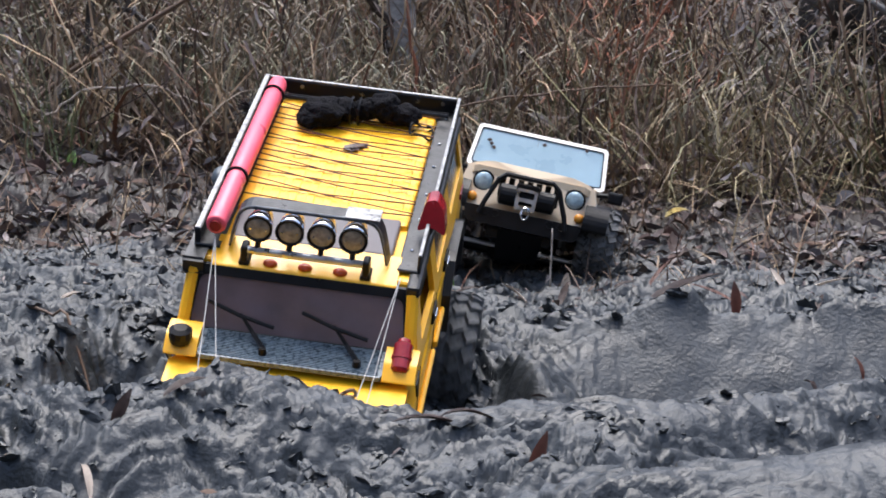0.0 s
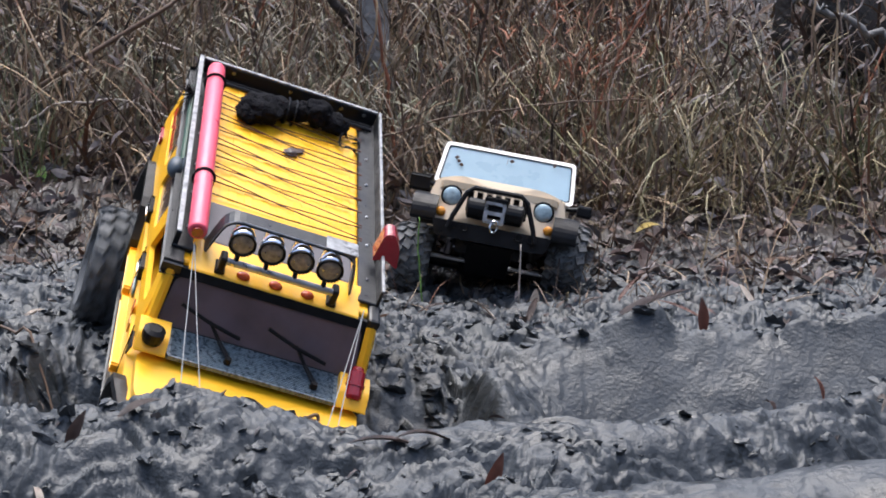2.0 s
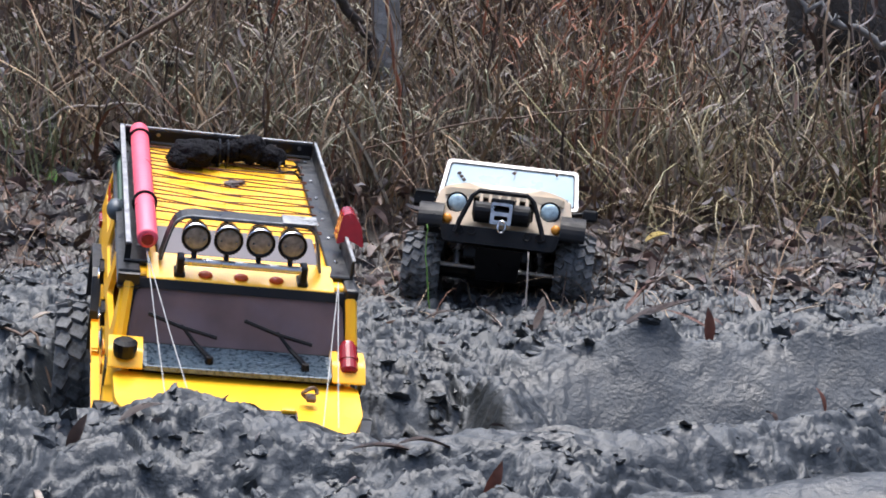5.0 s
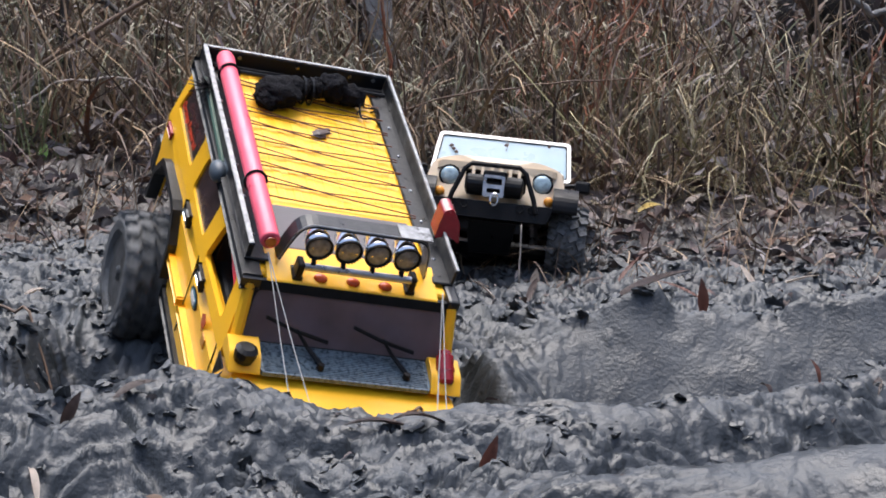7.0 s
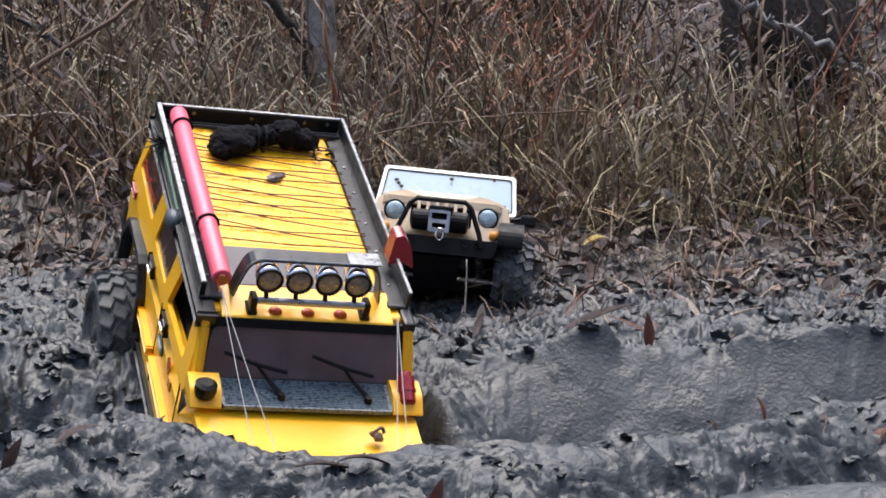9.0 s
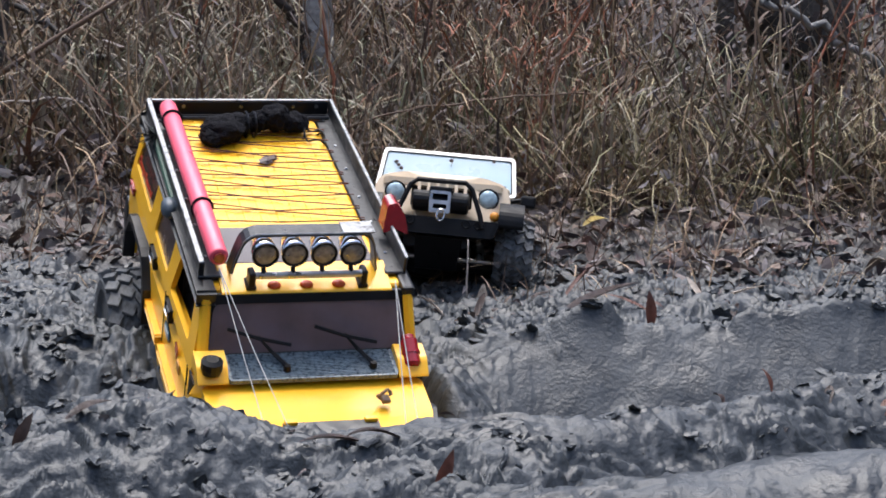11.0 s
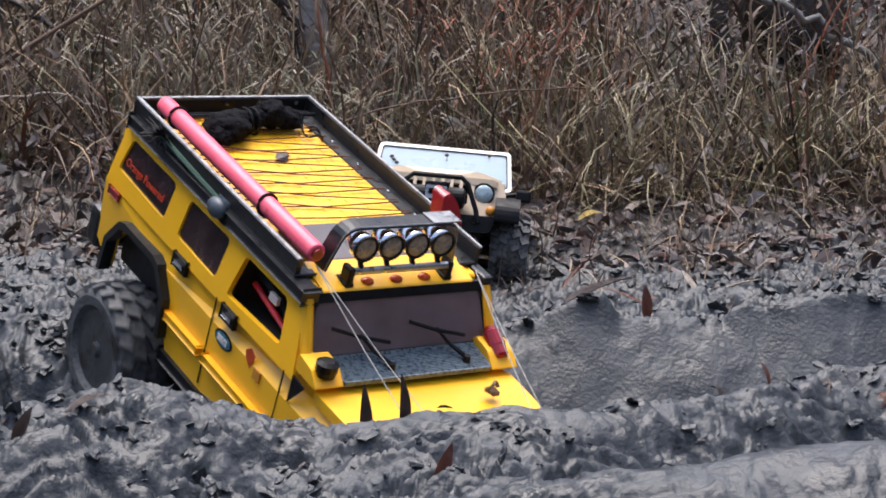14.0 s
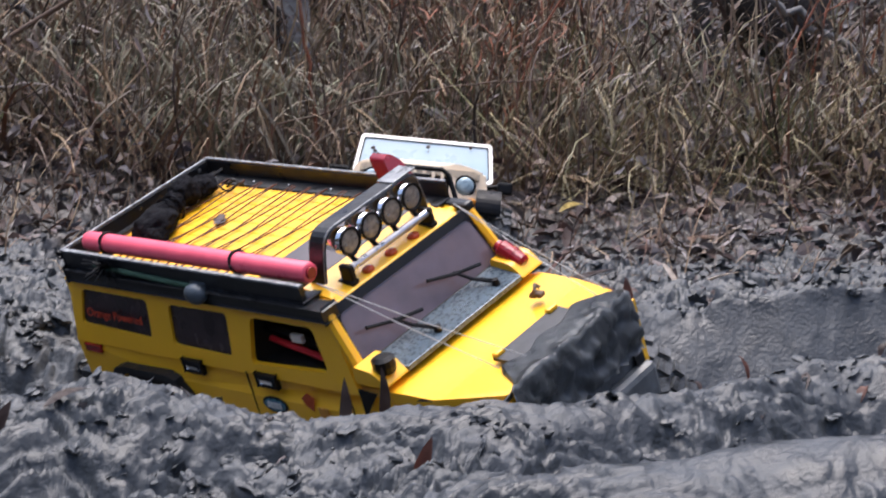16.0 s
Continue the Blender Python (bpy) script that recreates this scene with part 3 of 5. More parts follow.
    add_box(roof, -0.0765, 0.0765, 0.012, 0.238, 0.015, 0.0245, 0.003, 2)
    part("roof", roof, M_YEL, T, "yellow ribbed roof speckled with mud")
    for k in range(9):
        x = -0.064 + 0.016 * k
        part("roof_rib", box(x - 0.004, x + 0.004, 0.03, 0.235, 0.022, 0.0251, bevel=0.0005, seg=1), M_YEL, T)
    part("roof_brow", plate(rounded([(-0.0850, 0.0155), (-0.0835, 0.0188), (-0.045, 0.0265), (-0.04, 0.016)], 0.002), [], 0.158, lambda u, v, d: (-0.079 + d, u, v)), M_YEL, T)
    part("sunroof", box(-0.070, 0.070, -0.046, 0.018, 0.018, 0.0268, bevel=0.002), M_SUNROOF, T, "dusty smoked sunroof panel")
    for x in (-0.03, 0, 0.03):
        bm = bmesh.new()
        r = bmesh.ops.create_icosphere(bm, subdivisions=3, radius=1)
        for v in r["verts"]:
            v.co = Vector((x + v.co.x * 0.0062, -0.0755 + v.co.y * 0.0052, 0.0208 + v.co.z * 0.0036))
        part("roof_marker", bm, M_ORANGE, T, "small orange-red roof marker lamp", smooth=True)
    # windscreen
    part("windscreen_frame", plate(rounded([(-0.100, -0.037), (0.100, -0.037), (0.094, 0.0175), (-0.094, 0.0175)], 0.004), [rounded([(-0.0925, -0.0305), (0.0925, -0.0305), (0.0865, 0.0105), (-0.0865, 0.0105)], 0.007)], 0.004, wscreen), M_BLKC, T, "black windscreen surround")
    part("windscreen", plate(rounded([(-0.094, -0.0325), (0.094, -0.0325), (0.088, 0.0125), (-0.088, 0.0125)], 0.007), [], 0.002, lambda u, v, d: wscreen(u, v, d + 0.0012)), M_GLASS, T, "smoked purple-grey windscreen with mud specks")
    for s in (-1, 1):
        part("pillar", tube([(s * 0.098, -0.112, -0.04), (s * 0.0935, -0.084, 0.013)], 0.0055, 8), M_YEL, T)
    # cowl and wipers
    part("cowl", plate([(-0.0765, -0.142), (0.0765, -0.142), (0.092, -0.106), (-0.092, -0.106)], [], 0.004, lambda u, v, d: (u, v, -0.0358 + 0.005 * (v + 0.141) / 0.035 - d)), M_CARBON, T, "blue-grey carbon-pattern cowl panel")
    for k in range(16):
        part("cowl_rib", box(-0.075, 0.075, -0.1395 + 0.002 * k, -0.1385 + 0.002 * k, -0.0358 + 0.00029 * k, -0.0350 + 0.00029 * k), M_CARBON, T)
    for px in (-0.024, 0.056):
        w = part("wiper", tube([(px, -0.1290, -0.0310), (px - 0.012, -0.1160, -0.0240), (px - 0.024, -0.1085, -0.0120)], 0.0023, 6, 0.0014), M_BLKC, T, "black wiper")
        part("wiper_blade", tube([(px - 0.052, -0.1045, -0.0055), (px - 0.024, -0.1095, -0.0135), (px + 0.006, -0.1125, -0.0195)], 0.0018, 6), M_BLKC, w)
        part("wiper_pivot", lathe([(-0.036, 0.004), (-0.029, 0.003)], "z", 10, at=(px, -0.131, 0)), M_BLKC, w)
    # bonnet
    bon = [(-0.102, -0.134), (-0.100, -0.185), (-0.080, -0.250), (0.080, -0.250), (0.100, -0.185), (0.102, -0.134)]
    bm = plate(rounded(bon, 0.006, 2), [], 0.010, lambda u, v, d: (u, v, -0.0362 - 0.055 * max(0, -0.15 - v) - 0.25 * max(0, v + 0.141) - 0.35 * max(0, abs(u) - 0.075) - d))
    part("bonnet", bm, M_YEL, T, "yellow bonnet, smeared with mud at its front")
    part("bonnet_panel", plate([(-0.042, -0.249), (0.042, -0.249), (0.043, -0.204), (-0.043, -0.204)], [], 0.003, lambda u, v, d: (u, v, -0.0352 - 0.055 * (-0.15 - v) - d)), M_BLK, T, "black panel let into the bonnet")
    for x in (-0.036, 0.036):
        part("bonnet_catch", box(x - 0.006, x + 0.006, -0.208, -0.202, -0.041, -0.0350, bevel=0.0015), M_YEL, T)
    bm = bmesh.new()
    add_tube(bm, [(0.056 + 0.006 * math.cos(a), -0.174 + 0.003 * math.sin(2 * a), -0.0355 + 0.005 * math.sin(a)) for a in np.linspace(0, 5.4, 12)], 0.0017, 6)
    add_box(bm, 0.053, 0.061, -0.180, -0.170, -0.041, -0.0365, 0.001, 1)
    part("bonnet_hook", bm, M_TWIG, T, "small rusty hook on the bonnet")
    part("nose", box(-0.078, 0.078, -0.250, -0.238, -0.125, -0.050, bevel=0.005), M_MUDCAKE, T, "nose caked with wet mud")
    part("bumper", box(-0.085, 0.085, -0.262, -0.246, -0.14, -0.105, bevel=0.006), M_MUDCAKE, T, "front bumper buried in mud")
    part("rear_bumper", box(-0.108, 0.108, 0.255, 0.28, -0.128, -0.086, bevel=0.006), M_BLK, T, "black rear bumper")
    part("tailgate", box(-0.098, 0.098, 0.254, 0.262, -0.115, 0.012, bevel=0.003), M_YEL, T)
    # mud on the nose: a thin smear that thickens into clots at the front edge
    bm = bmesh.new()
    n, mrows = 90, 40
    grid = []
    for j in range(mrows):
        row = []
        for i in range(n):
            t = j / (mrows - 1)
            u = (0.0945 - 0.014 * t) * (2 * i / (n - 1) - 1)
            back = -0.221 - 0.010 * float(perlin(np.array(u * 30), np.array(2.2))) - 0.026 * float(step(-0.045, -0.075, np.array(u))) - 0.016 * float(step(0.050, 0.085, np.array(u)))
            v = back + (-0.253 - back) * t
            h = -0.0366 - 0.055 * (-0.15 - v) - 0.35 * max(0, abs(u) - 0.075)
            th = (0.0020 + 0.0035 * t**2) * min(1, t * 9) + 0.0016 * t * float(fbm(np.array(u * 30 + 4), np.array(v * 30), 3)) + 0.004 * t**3 * float(fbm(np.array(u * 70), np.array(v * 70 + 2), 2))
            row.append(bm.verts.new((u, v, h + th - (0.004 if j == 0 else 0))))
        grid.append(row)
    edge = [q.co.copy() for q in grid[-1]]
    for k in range(1, 13):
        row = []
        for i, q in enumerate(edge):
            a = math.radians(min(90, k * 18))
            lump = float(fbm(np.array(q.x * 60 + 3), np.array(k * 0.33), 3))
            row.append(bm.verts.new((q.x, q.y - 0.004 * math.sin(a) - 0.006 * lump * min(1, k / 4), q.z - 0.0045 * k + 0.002 * lump)))
        grid.append(row)
    for a, b in zip(grid, grid[1:]):
        for i in range(n - 1):
            bm.faces.new((a[i], a[i + 1], b[i + 1], b[i]))
    bmesh.ops.solidify(bm, geom=list(bm.faces), thickness=0.003)
    part("mud_cake", bm, M_MUDCAKE, T, "wet mud smeared over the nose", smooth=True)
    # cap and canister on the bonnet's corners
    bm = lathe([(-0.032, 0.0085), (-0.026, 0.010), (-0.020, 0.010), (-0.0175, 0.006)], "z", 14, at=(-0.0935, -0.133, 0))
    part("filler_cap", bm, M_BLKC, T, "round black cap")
    bm = bmesh.new()
    add_lathe(bm, [(-0.018, 0.006), (-0.015, 0.0082), (0.008, 0.0082), (0.010, 0.006), (0.013, 0.0055), (0.0145, 0.003)], "z", 16)
    add_lathe(bm, [(-0.006, 0.009), (-0.003, 0.009)], "z", 16)
    bmesh.ops.transform(bm, matrix=pose(0.0925, -0.119, -0.0245, -58, 0, 0), verts=bm.verts)
    part("canister", bm, M_RED, T, "small red canister")
    # inside
    part("interior", box(-0.088, 0.088, -0.07, 0.24, -0.13, -0.052, bevel=0.004), M_INNER, T, "dark interior with tubes and wiring")
    part("partition", box(-0.09, 0.09, 0.028, 0.034, -0.06, 0.008), M_INNER, T)
    part("inner_tube", tube([(-0.075, 0.02, -0.02), (-0.07, -0.02, -0.03), (-0.07, -0.06, -0.042)], 0.006, 8), M_BLKC, T, "black tube behind the open window")
    part("inner_roll", tube([(-0.05, 0.01, -0.005), (-0.045, -0.05, -0.035)], 0.013, 10), M_INNER, T)
    part("red_wire", tube([(-0.082, 0.012, -0.028), (-0.084, -0.03, -0.034), (-0.084, -0.066, -0.041)], 0.0028, 6), M_REDWIRE, T)
    part("connector", box(-0.086, -0.082, -0.032, -0.018, -0.026, -0.018, bevel=0.0008), M_WHITE, T, "white plastic connector")
    # chassis
    bm = bmesh.new()
    add_box(bm, -0.035, 0.035, -0.23, 0.23, -0.155, -0.13, 0.003, 1)
    part("chassis", bm, M_BLK, T)
    for cy in (-0.186, 0.166):
        bm = tube([(-0.1, cy, -0.148), (0.1, cy, -0.148)], 0.008, 10)
        add_lathe(bm, [(-0.02, 0.012), (-0.008, 0.02), (0.008, 0.02), (0.02, 0.012)], "x", 14, at=(0.01, cy, -0.148))
        part("axle", bm, M_BLK, T, "muddy black axle")
    build_rack(T)
    build_lights(T)
    return T


def text_bm(body, size):
    bm = bmesh.new()
    me = text_mesh(body, size, 0.0004)
    bm.from_mesh(me)
    return bm


def wscreen(u, v, d):
    """Places the windscreen's plane: leaning back, slightly bowed."""
    return (u, -0.0835 - 0.025 * (0.017 - v) / 0.051 - 0.006 * (1 - (u / 0.098) ** 2) + d, v)


def build_rack(T):
    z0, z1 = 0.022, 0.039
    for s in (-1, 1):
        bm = bmesh.new()
        add_box(bm, s * 0.0940, s * 0.0970, -0.064, 0.2515, z0, z1, 0.001, 1)
        add_box(bm, s * 0.0770, s * 0.0970, -0.064, 0.2515, z0 - 0.001, z0 + 0.0025, 0.001, 1)
        part("rack_rail", bm, M_BLK, T, "black angle-section roof rack rail")
        part("rail_edge", box(s * 0.0943, s * 0.0973, -0.064, 0.2522, z1, z1 + 0.0016, bevel=0.0005), M_SILVER, T, "worn pale rim of the rail")
        part("gutter", box(s * 0.088, s * 0.1000, -0.088, 0.250, 0.011, 0.0225, bevel=0.003), M_BLK, T, "muddy black roof gutter")
        for k in range(6):
            y = -0.03 + 0.052 * k + 0.004 * (k % 2)
            part("rivet", lathe([(0, 0.0016), (0.001, 0.0016), (0.0016, 0.0008)], "z", 8, at=(s * 0.0855, y, z0 + 0.0025)), M_STEEL, T)
    bm = bmesh.new()
    add_box(bm, -0.0935, 0.0935, 0.2485, 0.2515, z0, z1, 0.001, 1)
    add_box(bm, -0.0935, 0.0935, 0.231, 0.2485, z0 - 0.001, z0 + 0.0022, 0.001, 1)
    part("rack_end", bm, M_BLK, T, "black rear end of the roof rack")
    part("rail_edge", box(-0.093, 0.093, 0.2487, 0.2517, z1, z1 + 0.0015), M_SILVER, T)
    for x in (-0.06, 0.0, 0.055, 0.08):
        part("rivet", lathe([(0, 0.002), (0.001, 0.002), (0.0018, 0.001)], "y", 8, at=(x, 0.2465, 0.034)), M_STEEL, T)
    for k in range(2):
        part("rack_bar", tube([(-0.088, 0.235 - 0.012 * k, 0.029 + 0.004 * k), (0.088, 0.235 - 0.012 * k, 0.029 + 0.004 * k)], 0.002, 6), M_BLKC, T)
    # one cord laced from rail to rail: straight across, then slanting back
    rnd = random.Random(4)
    ys = [0.030 + 0.0222 * k for k in range(10)]
    for k, y in enumerate(ys):
        a, c = (-0.079, y + rnd.uniform(-0.002, 0.002), 0.0285), (0.079, y + rnd.uniform(-0.003, 0.003) - 0.003, 0.0285)
        part("lashing", tube([a, (0, (a[1] + c[1]) / 2 - 0.001, 0.0264), c], 0.0007, 5), M_CORD, T, "thin brown lashing cord")
        if k < len(ys) - 1:
            p, q = (0.079, y - 0.003, 0.0292), (-0.079, ys[k + 1] + 0.010 + rnd.uniform(-0.002, 0.002), 0.0292)
            part("lashing", tube([p, (0, (p[1] + q[1]) / 2, 0.0270), q], 0.0007, 5), M_CORD, T)
    # the red tube and its straps
    bm = bmesh.new()
    n = 20
    rad = 0.0088
    add_lathe(bm, [(-0.063, rad * 0.55), (-0.063, rad * 0.92), (-0.061, rad), (0.223, rad), (0.227, rad * 0.9), (0.228, rad * 0.5)], "y", n, at=(-0.0805, 0, 0.0440))
    t = part("red_tube", bm, M_PINK, T, "long pinkish-red plastic tube tied along the rack", smooth=True)
    part("tube_end", lathe([(-0.0655, 0.0050), (-0.0632, 0.0054)], "y", 14, at=(-0.0805, 0, 0.0440)), M_RED, t)
    for y in (0.024, 0.198):
        bm = bmesh.new()
        add_tube(bm, [(-0.0805 + 0.0100 * math.cos(a), y + 0.002 * math.sin(a), 0.0440 + 0.0100 * math.sin(a)) for a in np.linspace(0, math.tau, 20)], 0.0013, 6)
        part("strap", bm, M_BLKC, T, "black strap round the tube")
    # cloth bundle: two crumpled lumps with a waist
    for cx, cy, cz, rx, ry, rz in ((-0.030, 0.192, 0.037, 0.021, 0.020, 0.013), (-0.042, 0.183, 0.033, 0.012, 0.014, 0.009), (-0.010, 0.203, 0.037, 0.013, 0.012, 0.010), (0.010, 0.207, 0.038, 0.011, 0.011, 0.0105), (0.027, 0.209, 0.041, 0.015, 0.014, 0.013), (0.047, 0.208, 0.036, 0.015, 0.012, 0.010)):
        bm = bmesh.new()
        r = bmesh.ops.create_icosphere(bm, subdivisions=4, radius=1)
        for v in r["verts"]:
            q = v.co.copy()
            k = 1 + 0.26 * noise.noise(q * 2.1 + Vector((cx * 90, 0, 0))) + 0.12 * noise.noise(q * 5 + Vector((0, cx * 70, 3)))
            k += 0.07 * (1 - abs(2 * noise.noise(q * 3.3 + Vector((cx * 50, 1, 0)))))
            v.co = Vector((cx + q.x * rx * k, cy + q.y * ry * k, max(0.0248, cz + q.z * rz * k)))
        part("cloth_lump", bm, M_CLOTH, T, "crumpled black cloth bundle on the rack", smooth=True)
    for x in (-0.004, 0.004):
        bm = bmesh.new()
        add_tube(bm, [(x, 0.202 + 0.0145 * math.cos(a), 0.037 + 0.0125 * math.sin(a)) for a in np.linspace(0, math.tau, 16)], 0.0012, 5)
        part("bundle_tie", bm, M_BLKC, T)
    bm = bmesh.new()
    add_tube(bm, [(0.066 + 0.011 * math.cos(a), 0.19 + 0.014 * math.sin(a), 0.027 + 0.005 * math.sin(a * 0.5) + 0.003 * math.sin(3 * a)) for a in np.linspace(0, 9.5, 40)], 0.0011, 5)
    part("cable_loop", bm, M_BLKC, T, "loop of thin black cable")
    bm = bmesh.new()
    r = bmesh.ops.create_icosphere(bm, subdivisions=3, radius=1)
    for v in r["verts"]:
        q = v.co.copy()
        w = 1 + 0.7 * noise.noise(q * 1.6 + Vector((3, 1, 7))) + 0.3 * noise.noise(q * 4)
        v.co = Vector((q.x * 0.012 * w, q.y * 0.0055 * w + 0.35 * q.x * 0.008, 0.0022 * q.z * w))
    bmesh.ops.transform(bm, matrix=pose(0.010, 0.147, 0.0268, 4, 6, 25), verts=bm.verts)
    part("mud_clod", bm, M_DARKLEAF, T, "flat dark clod of mud and leaf on the roof")
    rnd = random.Random(9)
    for k in range(26):
        bm = bmesh.new()
        r = bmesh.ops.create_icosphere(bm, subdivisions=1, radius=rnd.uniform(0.0008, 0.0022))
        sx = rnd.uniform(0.8, 2.2)
        for v in r["verts"]:
            v.co = Vector((v.co.x * sx, v.co.y * rnd.uniform(0.7, 1.4), v.co.z * 0.5)) + Vector((0, 0, 0.0212))
        bmesh.ops.translate(bm, verts=bm.verts, vec=(rnd.uniform(-0.06, 0.06), rnd.uniform(0.02, 0.225), 0))
        part("mud_fleck", bm, M_DARKLEAF, T)
    # what hangs on the rack's outside: green rod, brush and pod
    part("green_rod", tube([(-0.0985, 0.205, 0.030), (-0.0985, 0.075, 0.024)], 0.0026, 7), M_GREEN, T, "dark green rod along the rack")
    bm = bmesh.new()
    rnd = random.Random(3)
    for k in range(46):
        d = Vector((rnd.uniform(-0.9, 0.1), rnd.uniform(-1, 1), rnd.uniform(-1, 0.7))).normalized()
        p = Vector((-0.098, 0.188, 0.032))
        add_tube(bm, [p, p + d * rnd.uniform(0.012, 0.026)], 0.0009, 4, 0.0004)
    part("brush", bm, M_BLKC, T, "black bristly tie on the rack")
    bm = bmesh.new()
    r = bmesh.ops.create_icosphere(bm, subdivisions=3, radius=1)
    for v in r["verts"]:
        v.co = Vector((-0.103 + v.co.x * 0.008, 0.066 + v.co.y * 0.013, 0.020 + v.co.z * 0.0095))
    add_box(bm, -0.098, -0.092, 0.056, 0.078, 0.012, 0.03, 0.002, 1)
    part("pod", bm, M_POD, T, "rounded blue-grey pod hung on the rack", smooth=True)
    # red reflector on the other rail
    tri = rounded([(-0.016, -0.012), (0.0, -0.008), (0.016, -0.014), (0.012, 0.004), (0.002, 0.014), (-0.009, 0.012)], 0.004, 4)
    bm = plate(tri, [], 0.018, lambda u, v, d: (0.099 + u * (1 - 22 * abs(d - 0.009)), 0.004 + 0.5 * v + (d - 0.009), 0.046 + v))
    part("reflector", bm, M_RED, T, "red pointed plastic reflector")
    part("reflector_arm", tube([(0.095, 0.004, 0.024), (0.101, 0.004, 0.04)], 0.003, 6), M_BLKC, T)
    # strings from the rack's front corners to the bonnet
    for a, b in (((-0.080, -0.066, 0.034), (-0.062, -0.228, -0.033)), ((-0.080, -0.066, 0.034), (-0.040, -0.238, -0.033)), ((0.082, -0.080, 0.026), (0.072, -0.236, -0.034)), ((0.082, -0.080, 0.026), (0.060, -0.236, -0.034))):
        part("string", tube([a, tuple((np.array(a) + b) / 2 - [0, 0, 0.002]), b], 0.00045, 5), M_WHITECORD, T, "taut white string")


def build_lights(T):
    # flat hoop over the lamps
    path = rounded([(-0.068, 0.030), (-0.0585, 0.0690), (0.0585, 0.0690), (0.068, 0.030)], 0.014, 5)[3:-3]
    path = [Vector((-0.068, 0.026))] + path[2:-2] + [Vector((0.068, 0.026))]
    bm = bmesh.new()
    rings = []
    for i, p in enumerate(path):
        d = (path[min(i + 1, len(path) - 1)] - path[max(i - 1, 0)]).normalized()
        nn = Vector((-d.y, d.x)) * 0.0012
        ring = []
        for off, y in ((nn, -0.062), (nn, -0.046), (-nn, -0.046), (-nn, -0.064)):
            ring.append(bm.verts.new((p.x + off.x, y - 0.12 * (p.y - 0.026), p.y + off.y)))
        rings.append(ring)
    for a, b in zip(rings, rings[1:]):
        for k in range(4):
            bm.faces.new((a[k], a[(k + 1) % 4], b[(k + 1) % 4], b[k]))
    bm.faces.new(rings[0])
    bm.faces.new(rings[-1][::-1])
    hoop = part("light_hoop", bm, M_BLK, T, "black flat hoop over the roof lamps")
    # pale rim: worn steel plus a painted reflection along the front
    part("hoop_edge", tube([(p.x, -0.0625 - 0.12 * (p.y - 0.026), p.y + 0.0008) for p in path], 0.0009, 5), M_SILVER, hoop, "worn front edge of the hoop, pale also for its white reflection")
    # pale plate that stands in for a white reflection on the hoop
    part("hoop_glint", box(0.030, 0.060, -0.0695, -0.050, 0.0703, 0.0717, bevel=0.0005), M_SILVER, hoop, "white reflection on the hoop, put on as a pale patch")
    part("lamp_bar", tube([(-0.052, -0.078, 0.033), (0.052, -0.078, 0.033)], 0.0034, 10), M_STEEL, T, "steel bar under the lamps")
    for x in (-0.052, 0.052):
        bm = bmesh.new()
        add_box(bm, x - 0.003, x + 0.003, -0.082, -0.068, 0.022, 0.037, 0.0012, 1)
        add_box(bm, x - 0.0045, x + 0.0045, -0.082, -0.064, 0.019, 0.0235, 0.001, 1)
        part("bar_bracket", bm, M_BLKC, T, "black bracket of the lamp bar")
    for x in (-0.0415, -0.0145, 0.0125, 0.0395):
        lamp = part("roof_lamp", lathe([(0.021, 0.004), (0.018, 0.0095), (0.006, 0.0115), (-0.003, 0.0117)], "y", 22, at=(x, -0.0735, 0.0538)), M_CHROME, T, "round chrome spot lamp", smooth=True)
        bm = bmesh.new()
        add_tube(bm, [(x + 0.0112 * math.cos(a), -0.0772, 0.0538 + 0.0112 * math.sin(a)) for a in np.linspace(0, math.tau, 25)], 0.0013, 6)
        for a in np.linspace(0, math.tau, 26, endpoint=False):
            add_box(bm, -0.0006, 0.0006, -0.0012, 0.0012, 0.0112, 0.0123, m=Matrix.Translation((x, -0.0778, 0.0538)) @ Matrix.Rotation(a, 4, "Y"))
        part("lamp_bezel", bm, M_BLKC, lamp, "black notched bezel")
        part("lamp_lens", lathe([(-0.0034, 0.0110), (-0.0042, 0.0085), (-0.0046, 0.003)], "y", 22, at=(x, -0.0735, 0.0538)), M_LENS, lamp, "brownish dusty lens", smooth=True)
        for d in (-0.0062, 0.0066):
            part("lens_screw", lathe([(-0.0042, 0.0011), (-0.0056, 0.0008)], "y", 8, at=(x + d, -0.0735, 0.0538)), M_CHROME, lamp)
        part("lamp_foot", tube([(x, -0.071, 0.043), (x, -0.078, 0.034)], 0.0025, 6), M_BLKC, lamp)


truck = build_truck()
TYRE, TREAD, RIM = *tyre_mesh(0.064, 0.056, 20), rim_mesh(0.064, 0.056)
TRUCK_WHEELS = [add_wheel(truck, (s * 0.115, y, -0.179), TYRE, TREAD, RIM) for s in (-1, 1) for y in (-0.186, 0.162)]


